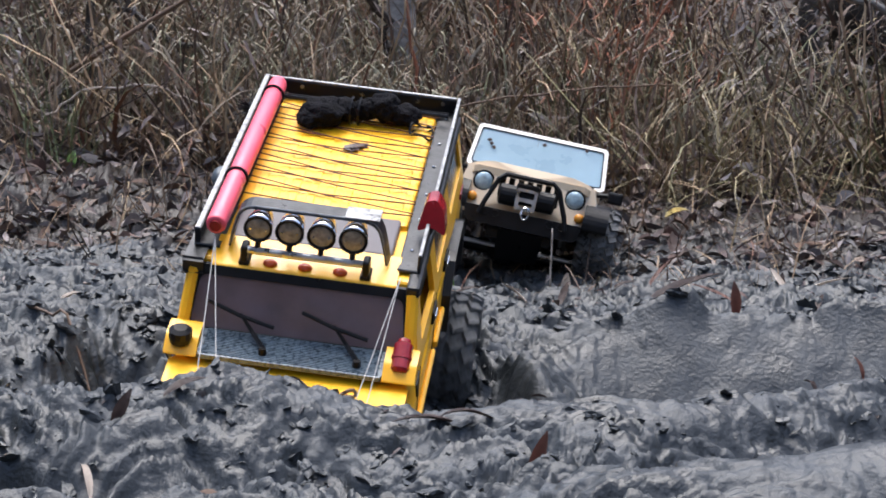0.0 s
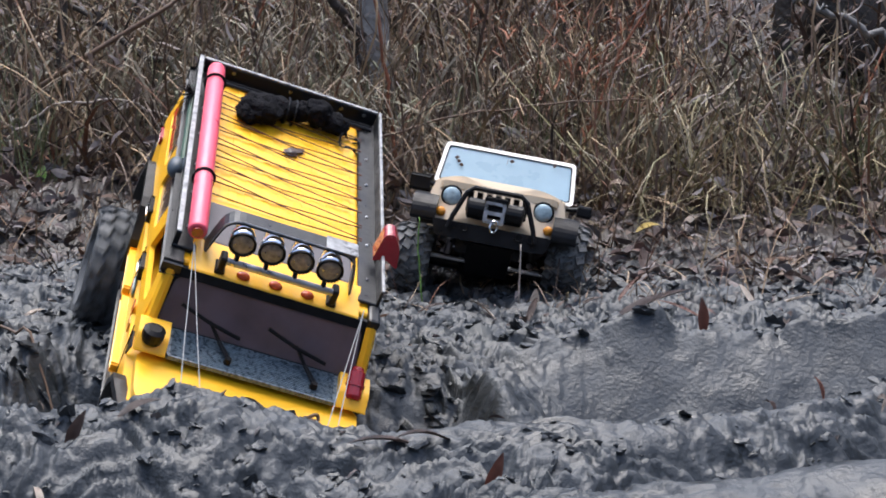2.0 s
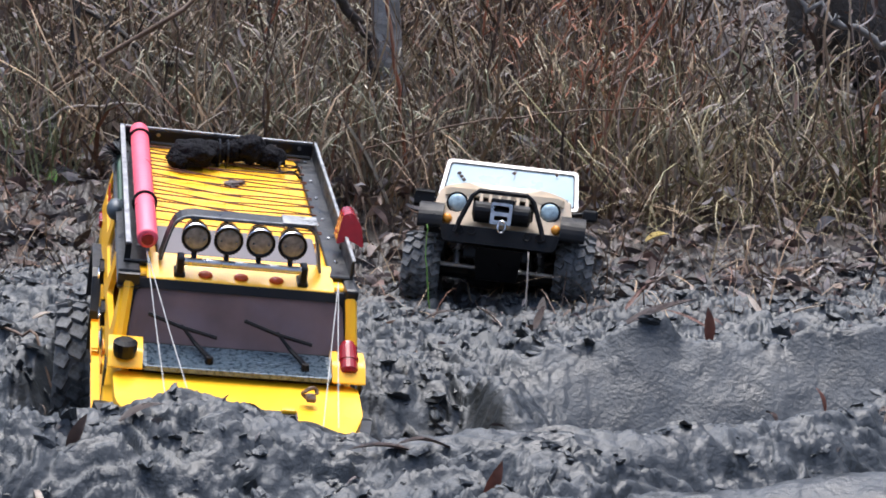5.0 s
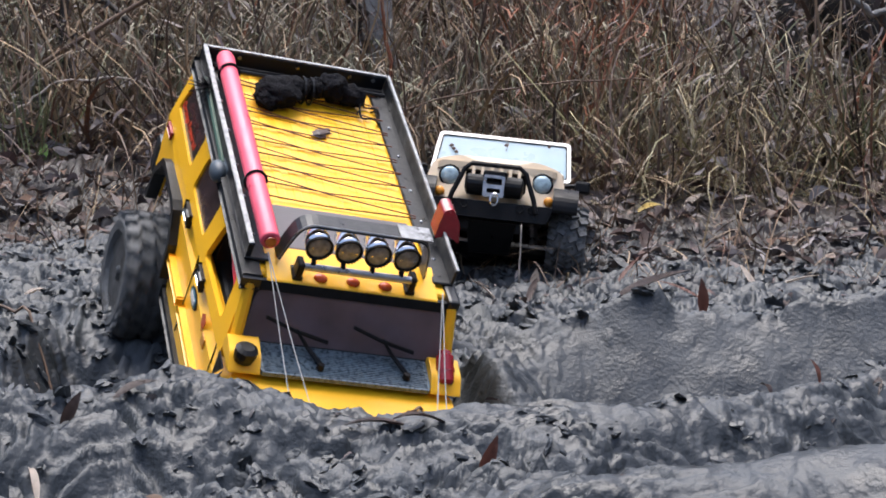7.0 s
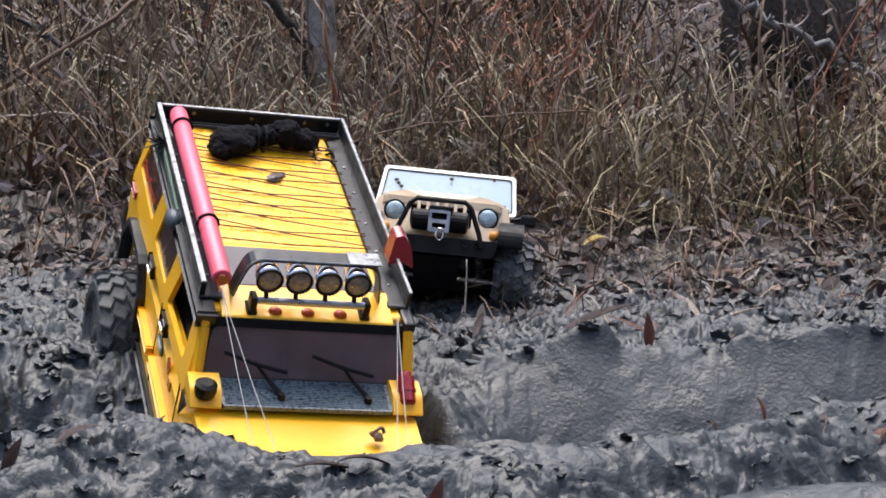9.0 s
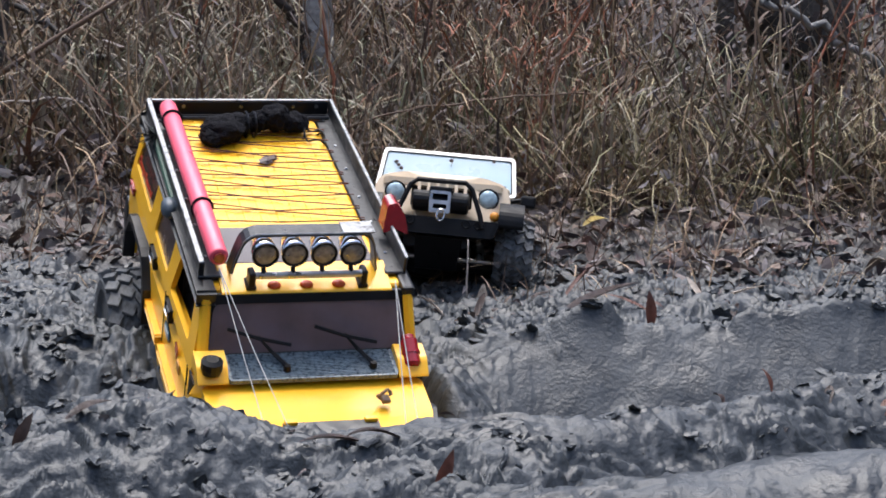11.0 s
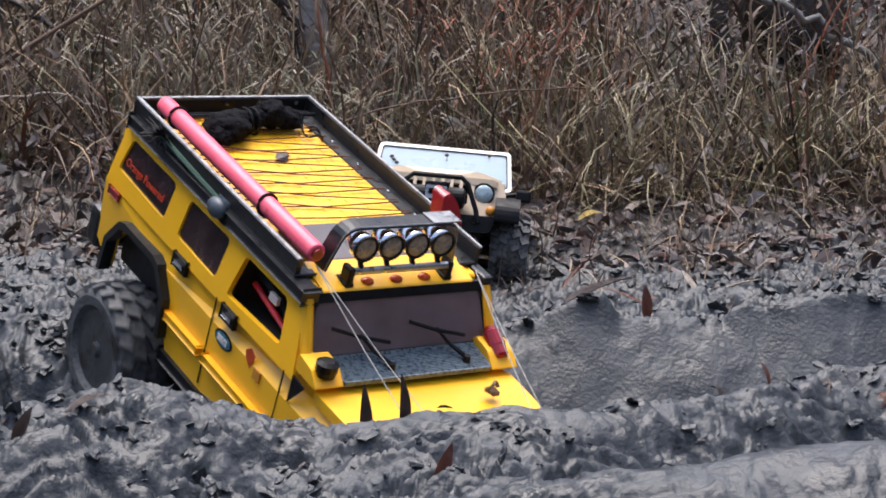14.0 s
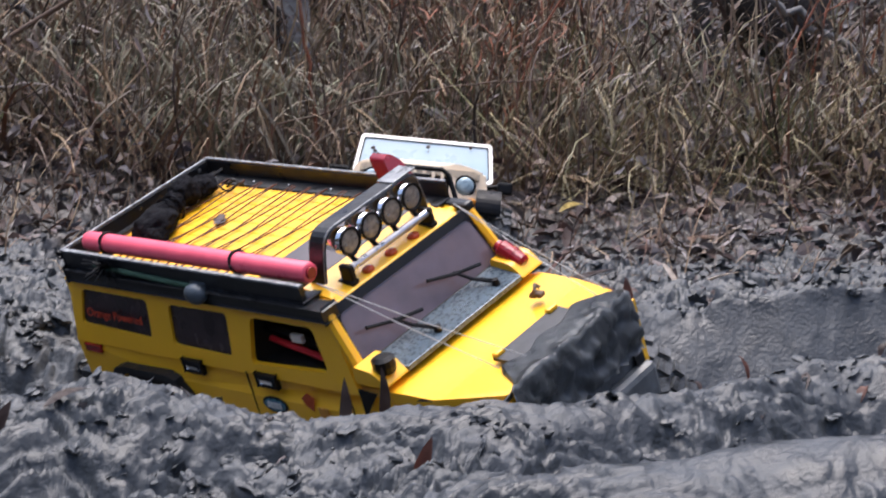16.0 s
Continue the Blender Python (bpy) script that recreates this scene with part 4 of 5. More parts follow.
# ---- the cream model jeep (same axes, origin on the ground between the front wheels) ----
def build_jeep():
    J = root("model_jeep", "cream and black radio-controlled off-road car with winch bumper", "model car")
    # grille panel with seven slots and holes for the lamps
    face = rounded([(-0.080, 0.098), (-0.066, 0.092), (0.066, 0.092), (0.080, 0.098), (0.083, 0.122), (0.076, 0.142), (0.05, 0.149), (-0.05, 0.149), (-0.076, 0.142), (-0.083, 0.122)], 0.008, 3)
    slots = [rounded([(x - 0.0036, 0.108), (x + 0.0036, 0.108), (x + 0.0036, 0.139), (x - 0.0036, 0.139)], 0.003, 3) for x in (-0.033, -0.022, -0.011, 0, 0.011, 0.022, 0.033)]
    eyes = [[(s * 0.0555 + 0.0118 * math.cos(a), 0.1235 + 0.0118 * math.sin(a)) for a in np.linspace(0, math.tau, 24, endpoint=False)] for s in (-1, 1)]
    part("grille", plate(face, slots + eyes, 0.007, lambda u, v, d: (u, -0.052 + d + 0.25 * (v - 0.12) + 0.012 * (u / 0.08) ** 2, v)), M_CREAM, J, "cream grille panel with seven slots")
    part("grille_back", box(-0.075, 0.075, -0.028, -0.02, 0.097, 0.143), M_INNER, J)
    for s in (-1, 1):
        h = part("headlamp", lathe([(-0.055, 0.004), (-0.0545, 0.008), (-0.052, 0.0112), (-0.03, 0.0112)], "y", 24, at=(s * 0.0555, 0.006, 0.1235)), M_HEAD, J, "round glassy headlamp", smooth=True)
        bm = bmesh.new()
        add_tube(bm, [(s * 0.0555 + 0.0118 * math.cos(a), -0.0455, 0.1235 + 0.0118 * math.sin(a)) for a in np.linspace(0, math.tau, 25)], 0.0015, 6)
        part("headlamp_ring", bm, M_BLKC, h)
        part("signal_lamp", lathe([(-0.0555, 0.003), (-0.053, 0.0058), (-0.04, 0.006)], "y", 14, at=(s * 0.065, 0.001, 0.103)), M_AMBER, J, "small amber signal lamp", smooth=True)
        flare = [(-0.062, 0.090), (-0.060, 0.108), (-0.044, 0.122), (0.034, 0.125), (0.056, 0.112), (0.070, 0.086), (0.062, 0.086), (0.050, 0.102), (0.032, 0.112), (-0.038, 0.110), (-0.052, 0.100), (-0.054, 0.090)]
        bm = plate(rounded(flare, 0.008, 3), [], 0.030, lambda u, v, d: (s * (0.070 + d), u + 0.15 * d, v - 22 * max(0, d - 0.026) ** 2))
        part("fender", bm, M_BLKC, J, "black flared wide fender")
        fr = [(0.21, 0.085), (0.225, 0.112), (0.245, 0.122), (0.29, 0.122), (0.31, 0.112), (0.325, 0.085), (0.315, 0.085), (0.3, 0.105), (0.285, 0.112), (0.25, 0.112), (0.235, 0.105), (0.22, 0.085)]
        part("rear_fender", plate(fr, [], 0.045, lambda u, v, d: (s * (0.075 + d), u, v)), M_BLKC, J)
        m = part("mirror", box(s * 0.094, s * 0.113, 0.050, 0.063, 0.128, 0.143, bevel=0.003), M_BLKC, J, "black square wing mirror")
        part("mirror_arm", tube([(s * 0.080, 0.066, 0.135), (s * 0.095, 0.058, 0.137)], 0.003, 6), M_BLKC, m)
        part("door", box(s * 0.079, s * 0.0845, 0.085, 0.2, 0.072, 0.146, bevel=0.003), M_CREAM, J)
    # bonnet, tub and cab
    bon = [(-0.071, -0.046), (0.071, -0.046), (0.08, 0.06), (-0.08, 0.06)]
    part("bonnet", plate(rounded(bon, 0.006, 2), [], 0.008, lambda u, v, d: (u, v, 0.1465 + 0.03 * (v + 0.046) - 0.012 * (u / 0.08) ** 4 - d)), M_CREAM, J, "cream bonnet")
    part("body_tub", box(-0.08, 0.08, -0.02, 0.335, 0.096, 0.142, bevel=0.004), M_CREAM, J)
    ws = [(-0.0885, 0.0), (0.0885, 0.0), (0.083, 0.060), (-0.083, 0.060)]
    hole = rounded([(-0.0835, 0.004), (0.0835, 0.004), (0.079, 0.0555), (-0.079, 0.0555)], 0.004, 3)
    place = lambda u, v, d: (u, 0.064 + 0.58 * v + d - 0.004 * (1 - (u / 0.083) ** 2), 0.140 + 0.90 * v)
    part("windscreen_frame", plate(rounded(ws, 0.006, 3), [hole], 0.005, place), M_WHITE, J, "white windscreen frame")
    part("windscreen_seal", plate(hole, [rounded([(-0.0818, 0.0055), (0.0818, 0.0055), (0.0775, 0.0542), (-0.0775, 0.0542)], 0.004, 3)], 0.002, lambda u, v, d: place(u, v, d + 0.0008)), M_BLKC, J)
    # pale blue pane: its colour stands in for reflected sky
    part("windscreen", plate(hole, [], 0.002, lambda u, v, d: place(u, v, d + 0.0022)), M_SCREEN, J, "windscreen with the sky's pale blue reflection painted in")
    part("cab_top", plate([(0.1, 0.19), (0.33, 0.192), (0.335, 0.142), (0.075, 0.142)], [], 0.144, lambda u, v, d: (-0.072 + d, u, v)), M_BLKC, J, "black soft top")
    rnd = random.Random(5)
    for k in range(5):
        u, v = (-0.066 + rnd.uniform(0, 0.012), 0.030 + 0.0045 * k) if k < 3 else (rnd.uniform(-0.05, 0.06), rnd.uniform(0.045, 0.053))
        bm = bmesh.new()
        r = bmesh.ops.create_icosphere(bm, subdivisions=1, radius=0.0025)
        c = Vector(place(u, v, 0))
        for q in r["verts"]:
            q.co = c + Vector((q.co.x * rnd.uniform(0.7, 1.5), q.co.y * 0.4, q.co.z))
        part("mud_splash", bm, M_DARKLEAF, J)
    # bumper, winch and hoop
    part("bumper", plate(rounded([(-0.066, 0.074), (0.066, 0.074), (0.072, 0.094), (-0.072, 0.094)], 0.005, 2), [], 0.024, lambda u, v, d: (u, -0.082 + d + 0.10 * abs(u), v)), M_BLKC, J, "black steel bumper")
    for x in (-0.047, -0.033, 0.033, 0.047):
        bm = bmesh.new()
        add_tube(bm, [(x + 0.0045 * math.cos(a), -0.0815 + 0.10 * abs(x), 0.0885 + 0.0045 * math.sin(a)) for a in np.linspace(0, math.tau, 17)], 0.0009, 5)
        part("bumper_ring", bm, M_BLKC, J)
    part("bull_bar", tube([(-0.052, -0.080, 0.085), (-0.048, -0.080, 0.100), (-0.036, -0.080, 0.130), (-0.028, -0.080, 0.1365), (0.028, -0.080, 0.1365), (0.036, -0.080, 0.130), (0.048, -0.080, 0.100), (0.052, -0.080, 0.085)], 0.003, 10), M_BLKC, J, "black hoop over the winch")
    bm = lathe([(-0.034, 0.009), (-0.032, 0.0125), (-0.012, 0.0125), (-0.011, 0.0085), (0.011, 0.0085), (0.012, 0.0125), (0.032, 0.0125), (0.034, 0.009)], "x", 18, at=(0, -0.068, 0.113))
    add_box(bm, -0.014, 0.014, -0.08, -0.062, 0.121, 0.130, 0.002, 1)
    w = part("winch", bm, M_BLKC, J, "black winch with a steel fairlead")
    bm = plate(rounded([(-0.0125, 0.098), (0.0125, 0.098), (0.0125, 0.124), (-0.0125, 0.124)], 0.002, 2), [rounded([(-0.008, 0.103), (0.008, 0.103), (0.008, 0.1085), (-0.008, 0.1085)], 0.001, 1), rounded([(-0.009, 0.113), (0.009, 0.113), (0.009, 0.1205), (-0.009, 0.1205)], 0.001, 1)], 0.003, lambda u, v, d: (u, -0.088 + d, v))
    part("fairlead", bm, M_STEEL, w, "steel winch fairlead")
    bm = bmesh.new()
    add_tube(bm, [(0.002 + 0.0045 * math.cos(a), -0.09, 0.0955 + 0.007 * math.sin(a)) for a in np.linspace(0, math.tau, 17)], 0.0012, 6)
    part("winch_hook", bm, M_CHROME, w, "small steel winch hook")
    # under the nose
    part("skid_plate", plate([(-0.024, 0.036), (0.024, 0.036), (0.030, 0.072), (-0.030, 0.072)], [], 0.004, lambda u, v, d: (u, -0.062 + 0.9 * (0.072 - v) + d, v)), M_BLKC, J)
    part("tie_rod", tube([(-0.08, -0.028, 0.050), (0.08, -0.028, 0.050)], 0.0028, 8), M_STEEL, J, "thin steel steering rod")
    for y in (0.0, 0.268):
        bm = tube([(-0.095, y, 0.046), (0.095, y, 0.046)], 0.009, 10)
        add_lathe(bm, [(-0.02, 0.012), (-0.01, 0.019), (0.01, 0.019), (0.02, 0.012)], "x", 14, at=(-0.015, y, 0.046))
        part("axle", bm, M_BLKC, J)
    for s in (-1, 1):
        part("chassis_rail", box(s * 0.028, s * 0.038, -0.06, 0.32, 0.06, 0.074, bevel=0.002), M_BLKC, J)
        bm = tube([(s * 0.052, 0.0, 0.048), (s * 0.047, 0.012, 0.112)], 0.005, 8)
        add_tube(bm, [(s * 0.050 + 0.008 * math.cos(a), 0.006 + 0.008 * math.sin(a), 0.062 + 0.003 * a / 1.2) for a in np.linspace(0, 22, 60)], 0.0011, 5)
        part("shock_absorber", bm, M_STEEL, J, "coil-over shock absorber")
    return J


jeep = build_jeep()
JT, JB, JR = *tyre_mesh(0.046, 0.046, 18), rim_mesh(0.046, 0.046)
JEEP_WHEELS = [add_wheel(jeep, (jx, jy, 0.046), JT, JB, JR) for jx in (-0.091, 0.091) for jy in (0.0, 0.268)]


# ---- grass, leaves, twigs ----
def strands(name, base, tip, bend, width, material, label, category, segs=6, seed=1):
    """Many thin curved blades in one mesh: arrays of foot, tip, sideways bend and width."""
    n = len(base)
    r = np.random.default_rng(seed)
    ang = r.random(n) * math.pi
    side = np.stack([np.cos(ang), np.sin(ang), 0 * ang], -1)
    t = np.linspace(0, 1, segs + 1)
    pts = base[:, None] * (1 - t)[None, :, None] + tip[:, None] * t[None, :, None] + bend[:, None] * (4 * t * (1 - t))[None, :, None]
    wid = width[:, None] * (1 - 0.85 * t**1.5)[None]
    a, b = pts + side[:, None] * wid[..., None] / 2, pts - side[:, None] * wid[..., None] / 2
    co = np.stack([a, b], 2).reshape(-1, 3)
    i0 = (np.arange(n) * (segs + 1) * 2)[:, None] + (np.arange(segs) * 2)[None]
    quads = np.stack([i0, i0 + 1, i0 + 3, i0 + 2], -1).reshape(-1, 4)
    me = bpy.data.meshes.new(name)
    me.vertices.add(len(co))
    me.vertices.foreach_set("co", co.ravel())
    me.loops.add(quads.size)
    me.loops.foreach_set("vertex_index", quads.ravel())
    me.polygons.add(len(quads))
    me.polygons.foreach_set("loop_start", np.arange(0, quads.size, 4))
    me.update()
    me.validate()
    me.materials.append(material)
    return tagged(new(name, me), label, category, kind="stuff")


def grass(name, n, x0, x1, y0, y1, hmin, hmax, wmin, wmax, lean, label, seed, material):
    r = np.random.default_rng(seed)
    x, y = r.uniform(x0, x1, n), y0 + (y1 - y0) * r.random(n) ** 1.2
    keep = fbm(x * 5, y * 5 + seed, 3) + r.normal(0, 0.18, n) > 0.02
    keep &= ~((x > 0.46) & (x < 1.1) & (y > 2.98) & (r.random(n) < 0.85))
    x, y = x[keep], y[keep]
    n = len(x)
    base = np.stack([x, y, ground(x, y) - 0.006], -1)
    h = r.uniform(hmin, hmax, n) * (0.6 + 0.7 * r.random(n))
    ang, tilt = r.random(n) * math.tau, np.abs(r.normal(0, lean, n))
    tilt = tilt + (0.55 if lean > 1.2 else 0)
    tip = base + np.stack([np.cos(ang) * np.sin(tilt) * h, np.sin(ang) * np.sin(tilt) * h, np.maximum(0.02, np.cos(tilt)) * h], -1)
    bend = np.stack([r.normal(0, 0.15, n) * h, r.normal(0, 0.15, n) * h, r.normal(0.16, 0.14, n) * h], -1)
    return strands(name, base, tip, bend, r.uniform(wmin, wmax, n), material, label, "dry grass", seed=seed)


def leaf_bm(bm, m, length, width, curl, fold, segs=5):
    rows = []
    for k in range(segs + 1):
        t = k / segs
        w = width * math.sin(math.pi * min(1, 0.06 + 0.94 * t)) ** 0.8 * (1 - 0.35 * t) + 0.0003
        z = curl * math.sin(t * 2.4)
        rows.append([bm.verts.new(m @ Vector(p)) for p in ((-w, length * t, z + fold * w), (0, length * t, z), (w, length * t, z + fold * w))])
    for a, b in zip(rows, rows[1:]):
        for k in range(2):
            bm.faces.new((a[k], a[k + 1], b[k + 1], b[k]))


def leaf_thing(name, material, label, at, rot, length, width, curl=0.004, fold=0.5):
    bm = bmesh.new()
    leaf_bm(bm, Matrix(), length, width, curl, fold, 8)
    bmesh.ops.solidify(bm, geom=list(bm.faces), thickness=0.0004)
    return thing(name, bm, material, label, "leaf", pose(*at, *rot), group="fallen leaves", smooth=True)


def litter(n, x0, x1, y0, y1, seed, lmin, lmax, name, label, lift=0.002):
    r = np.random.default_rng(seed)
    x, y = r.uniform(x0, x1, n), r.uniform(y0, y1, n)
    z = ground(x, y)
    verts, faces = [], []
    for i in range(n):
        L, w = r.uniform(lmin, lmax), r.uniform(0.09, 0.25)
        w *= L
        m = pose(x[i], y[i], z[i] + lift * (0.4 + 1.2 * r.random()), r.normal(4, 20), r.normal(0, 26), r.uniform(0, 360))
        curl, fold = r.normal(0, 0.2) * L, r.uniform(-0.6, 1.4)
        k0 = len(verts)
        for t, ww in ((0, 0.08), (0.28, 0.85), (0.55, 1.0), (0.8, 0.6), (1, 0.04)):
            zz = curl * math.sin(t * 3)
            for s in (-1, 0, 1):
                verts.append(m @ Vector((s * w * ww, L * t, zz + abs(s) * fold * w * ww)))
        for a in range(4):
            for s in range(2):
                q = k0 + a * 3 + s
                faces.append((q, q + 1, q + 4, q + 3))
    me = bpy.data.meshes.new(name)
    me.from_pydata(verts, [], faces)
    me.materials.append(M_LEAF)
    return tagged(new(name, me), label, "fallen leaves", kind="stuff")


def hung_leaves(n, seed):
    """Withered leaves caught among the stems."""
    r = np.random.default_rng(seed)
    x, y = r.uniform(-1.2, 1.4, n), r.uniform(2.72, 3.5, n)
    z = ground(x, y) + 0.01 + 0.32 * r.random(n) ** 1.8
    b = np.stack([x, y, z], -1)
    t = b + np.stack([r.normal(0, 0.018, n), r.normal(0, 0.012, n), r.normal(-0.008, 0.02, n)], -1)
    return strands("withered_leaves", b, t, r.normal(0, 0.005, (n, 3)), r.uniform(0.003, 0.011, n), M_LEAF, "withered brown leaves caught among the stems", "dead leaves", 4, seed)


def clods(n, x0, x1, y0, y1, seed, smin, smax):
    r = random.Random(seed)
    bm = bmesh.new()
    bmesh.ops.create_icosphere(bm, subdivisions=2, radius=1)
    base = [v.co.copy() for v in bm.verts]
    fs = [tuple(v.index for v in f.verts) for f in bm.faces]
    bm.free()
    verts, faces = [], []
    for i in range(n):
        x, y = r.uniform(x0, x1), r.uniform(y0, y1)
        if (x > 0.06 and 1.6 < y < 2.0) or (x > 0.02 and y < 1.3) or float(perlin(np.array(x * 8.0), np.array(y * 8.0 + 40))) + r.gauss(0, 0.25) < -0.1:
            continue
        s = smin + (smax - smin) * r.random() ** 2.5
        z = float(ground(x, y)) + s * 0.1
        m = pose(x, y, z, r.gauss(0, 24), r.gauss(0, 24), r.uniform(0, 360))
        o = Vector((r.random() * 50, r.random() * 50, 0))
        sc = Vector((r.uniform(0.9, 2.0), r.uniform(0.7, 1.2), r.uniform(0.3, 0.65)))
        k0 = len(verts)
        for p in base:
            k = 1 + 0.9 * noise.noise(p * 1.2 + o) + 0.6 * noise.noise(p * 2.6 + o)
            verts.append(m @ Vector((p.x * sc.x * s * k, p.y * sc.y * s * k, p.z * sc.z * s * k)))
        faces += [tuple(k0 + q for q in f) for f in fs]
    me = bpy.data.meshes.new("mud_clods")
    me.from_pydata(verts, [], faces)
    me.materials.append(M_MUD)
    return tagged(new("mud_clods", me), "loose clods of wet grey mud", "mud clods", kind="stuff")


clods(2600, -0.5, 0.55, 1.2, 1.62, 3, 0.001, 0.006)
clods(4600, -0.62, 0.66, 1.7, 2.5, 4, 0.0015, 0.009)
litter(5200, -1.0, 1.2, 2.40, 2.95, 5, 0.010, 0.040, "leaf_litter", "wet brown and grey fallen leaves on the bank", 0.004)
litter(5200, -1.2, 1.4, 2.7, 4.2, 17, 0.018, 0.050, "bank_leaf_litter", "withered brown and grey leaves among the grass", 0.035)
litter(420, -0.7, 0.75, 2.03, 2.4, 6, 0.006, 0.020, "leaf_scraps", "torn brown leaf scraps trodden into the mud")
litter(60, -0.45, 0.5, 1.22, 1.5, 16, 0.006, 0.016, "leaf_scraps", "small dark leaf scraps on the near mud")
grass("tall_dry_grass", 3000, -1.5, 1.6, 2.86, 4.4, 0.16, 0.46, 0.0014, 0.0050, 0.55, "tall dead brown and straw grass stems", 11, M_GRASS)
grass("fallen_grass", 12500, -1.3, 1.5, 2.72, 4.2, 0.10, 0.34, 0.0018, 0.0056, 1.15, "matted fallen straw-coloured grass", 12, M_GRASS)
grass("matted_grass", 10500, -1.3, 1.5, 2.74, 4.3, 0.08, 0.24, 0.0024, 0.0070, 1.4, "flattened brown blades matted over the bank", 18, M_GRASS)
grass("straw_tangle", 3600, 0.2, 1.1, 2.73, 3.3, 0.10, 0.28, 0.0016, 0.0046, 1.35, "tangle of pale yellow straw on the bank", 15, M_STRAW)
grass("short_grass", 1600, -1.0, 1.2, 2.45, 2.95, 0.04, 0.16, 0.0008, 0.0026, 1.1, "short dry grass at the edge of the mud", 13, M_GRASS)
grass("trodden_straw", 3200, -0.9, 1.0, 2.24, 2.8, 0.03, 0.11, 0.0007, 0.0024, 1.5, "short scraps of straw trodden into the edge of the mud", 19, M_GRASS)
grass("brush", 6000, -2.6, 2.8, 3.3, 6.0, 0.3, 0.9, 0.004, 0.011, 0.6, "dead brush behind the grass, coloured dark for the deep shade there", 14, M_BRUSH)

hung_leaves(4500, 41)
ra = np.random.default_rng(51)
na = 1400
ax = np.concatenate([ra.normal(-0.25, 0.14, 560), ra.uniform(-0.8, 1.0, 840)])
ay = ra.uniform(2.76, 3.35, na)
ab = np.stack([ax, ay, ground(ax, ay) - 0.004], -1)
at2 = ab + np.stack([ra.normal(0, 0.16, na), ra.normal(-0.03, 0.06, na), ra.uniform(0.0, 0.10, na)], -1)
strands("arching_grass", ab, at2, np.stack([ra.normal(0, 0.02, na), ra.normal(0, 0.01, na), ra.uniform(0.05, 0.15, na)], -1), ra.uniform(0.0018, 0.0058, na), M_ARCH, "pale arching dead grass blades", "dry grass", 9, 52)


def branch(name, pts, r, r2, material, label, category="branch", n=7, wob=0.006, seed=1, twigs=0):
    rnd = random.Random(seed)
    P = [Vector(p) for p in pts]
    fine = []
    for a, b in zip(P, P[1:]):
        for k in range(6):
            fine.append(a.lerp(b, k / 6) + Vector((rnd.gauss(0, wob), rnd.gauss(0, wob), rnd.gauss(0, wob))) * (1 if fine else 0))
    fine.append(P[-1])
    bm = bmesh.new()
    add_tube(bm, fine, r, n, r2)
    for k in range(twigs):
        i = rnd.randrange(2, len(fine) - 1)
        d = Vector((rnd.uniform(-1, 1), rnd.uniform(-0.6, 0.4), rnd.uniform(0.1, 1))).normalized() * rnd.uniform(0.05, 0.16)
        add_tube(bm, [fine[i], fine[i] + d * 0.5 + Vector((0, 0, 0.008)), fine[i] + d], r * 0.4, 5, r * 0.15)
    return thing(name, bm, material, label, category, smooth=True)


def gz(x, y):
    return float(ground(x, y))


branch("tree_trunk", [(-0.055, 3.12, gz(-0.05, 3.12) - 0.02), (-0.062, 3.12, 0.30), (-0.08, 3.13, 0.55), (-0.07, 3.15, 1.1)], 0.026, 0.018, M_GREYBARK, "grey cracked thin tree trunk among dead grass", "tree", 14, 0.002, 3)
branch("leaning_branch", [(-0.75, 2.82, gz(-0.75, 2.82)), (-0.627, 2.82, 0.2), (-0.351, 2.82, 0.38), (-0.2, 2.85, 0.49)], 0.005, 0.003, M_TWIG, "long thin brown leaning branch", twigs=3)
branch("fallen_branch", [(-0.52, 2.98, 0.375), (-0.442, 2.97, 0.328), (-0.33, 2.95, 0.262), (-0.225, 2.93, gz(-0.225, 2.93) + 0.05), (-0.1, 2.9, gz(-0.1, 2.9))], 0.0045, 0.006, M_BARK, "dark fallen branch with side twigs", twigs=4, seed=4)
branch("arching_stem", [(-0.16, 2.75, gz(-0.16, 2.75)), (-0.136, 2.78, 0.165), (0.02, 2.8, 0.215), (0.16, 2.8, 0.235), (0.33, 2.82, 0.24)], 0.0022, 0.0012, M_TWIG, "thin arching brown stem", wob=0.002, seed=5)
branch("reddish_stem", [(-0.03, 2.86, gz(-0.03, 2.86)), (-0.036, 2.86, 0.205), (-0.057, 2.86, 0.38), (-0.065, 2.86, 0.6)], 0.0035, 0.002, M_REDTWIG, "upright thin reddish stem", wob=0.002, seed=6)
branch("dark_sapling", [(-0.52, 2.95, gz(-0.52, 2.95)), (-0.525, 2.95, 0.3), (-0.51, 2.95, 0.7)], 0.008, 0.006, M_BARK, "dark upright sapling stem", "sapling", wob=0.003, seed=7)
branch("grey_branch", [(0.50, 3.0, 0.43), (0.58, 3.0, 0.378), (0.64, 3.0, 0.35), (0.75, 3.0, 0.30), (0.95, 3.0, gz(0.95, 3.0))], 0.004, 0.007, M_GREYBARK, "pale grey bare branch over the grass", seed=8, twigs=2)
branch("bent_grass_stalk", [(-0.56, 2.72, gz(-0.56, 2.72)), (-0.56, 2.73, 0.2), (-0.50, 2.74, 0.245), (-0.40, 2.74, 0.25), (-0.32, 2.74, 0.215)], 0.002, 0.001, M_PALELEAF, "pale bent grass stalk", "grass stalk", wob=0.002, seed=9)
branch("dark_twig", [(-0.19, 2.9, 0.44), (-0.1, 2.95, 0.36), (-0.085, 2.97, 0.27)], 0.009, 0.006, M_BARK, "dark twig against the trunk", seed=10)
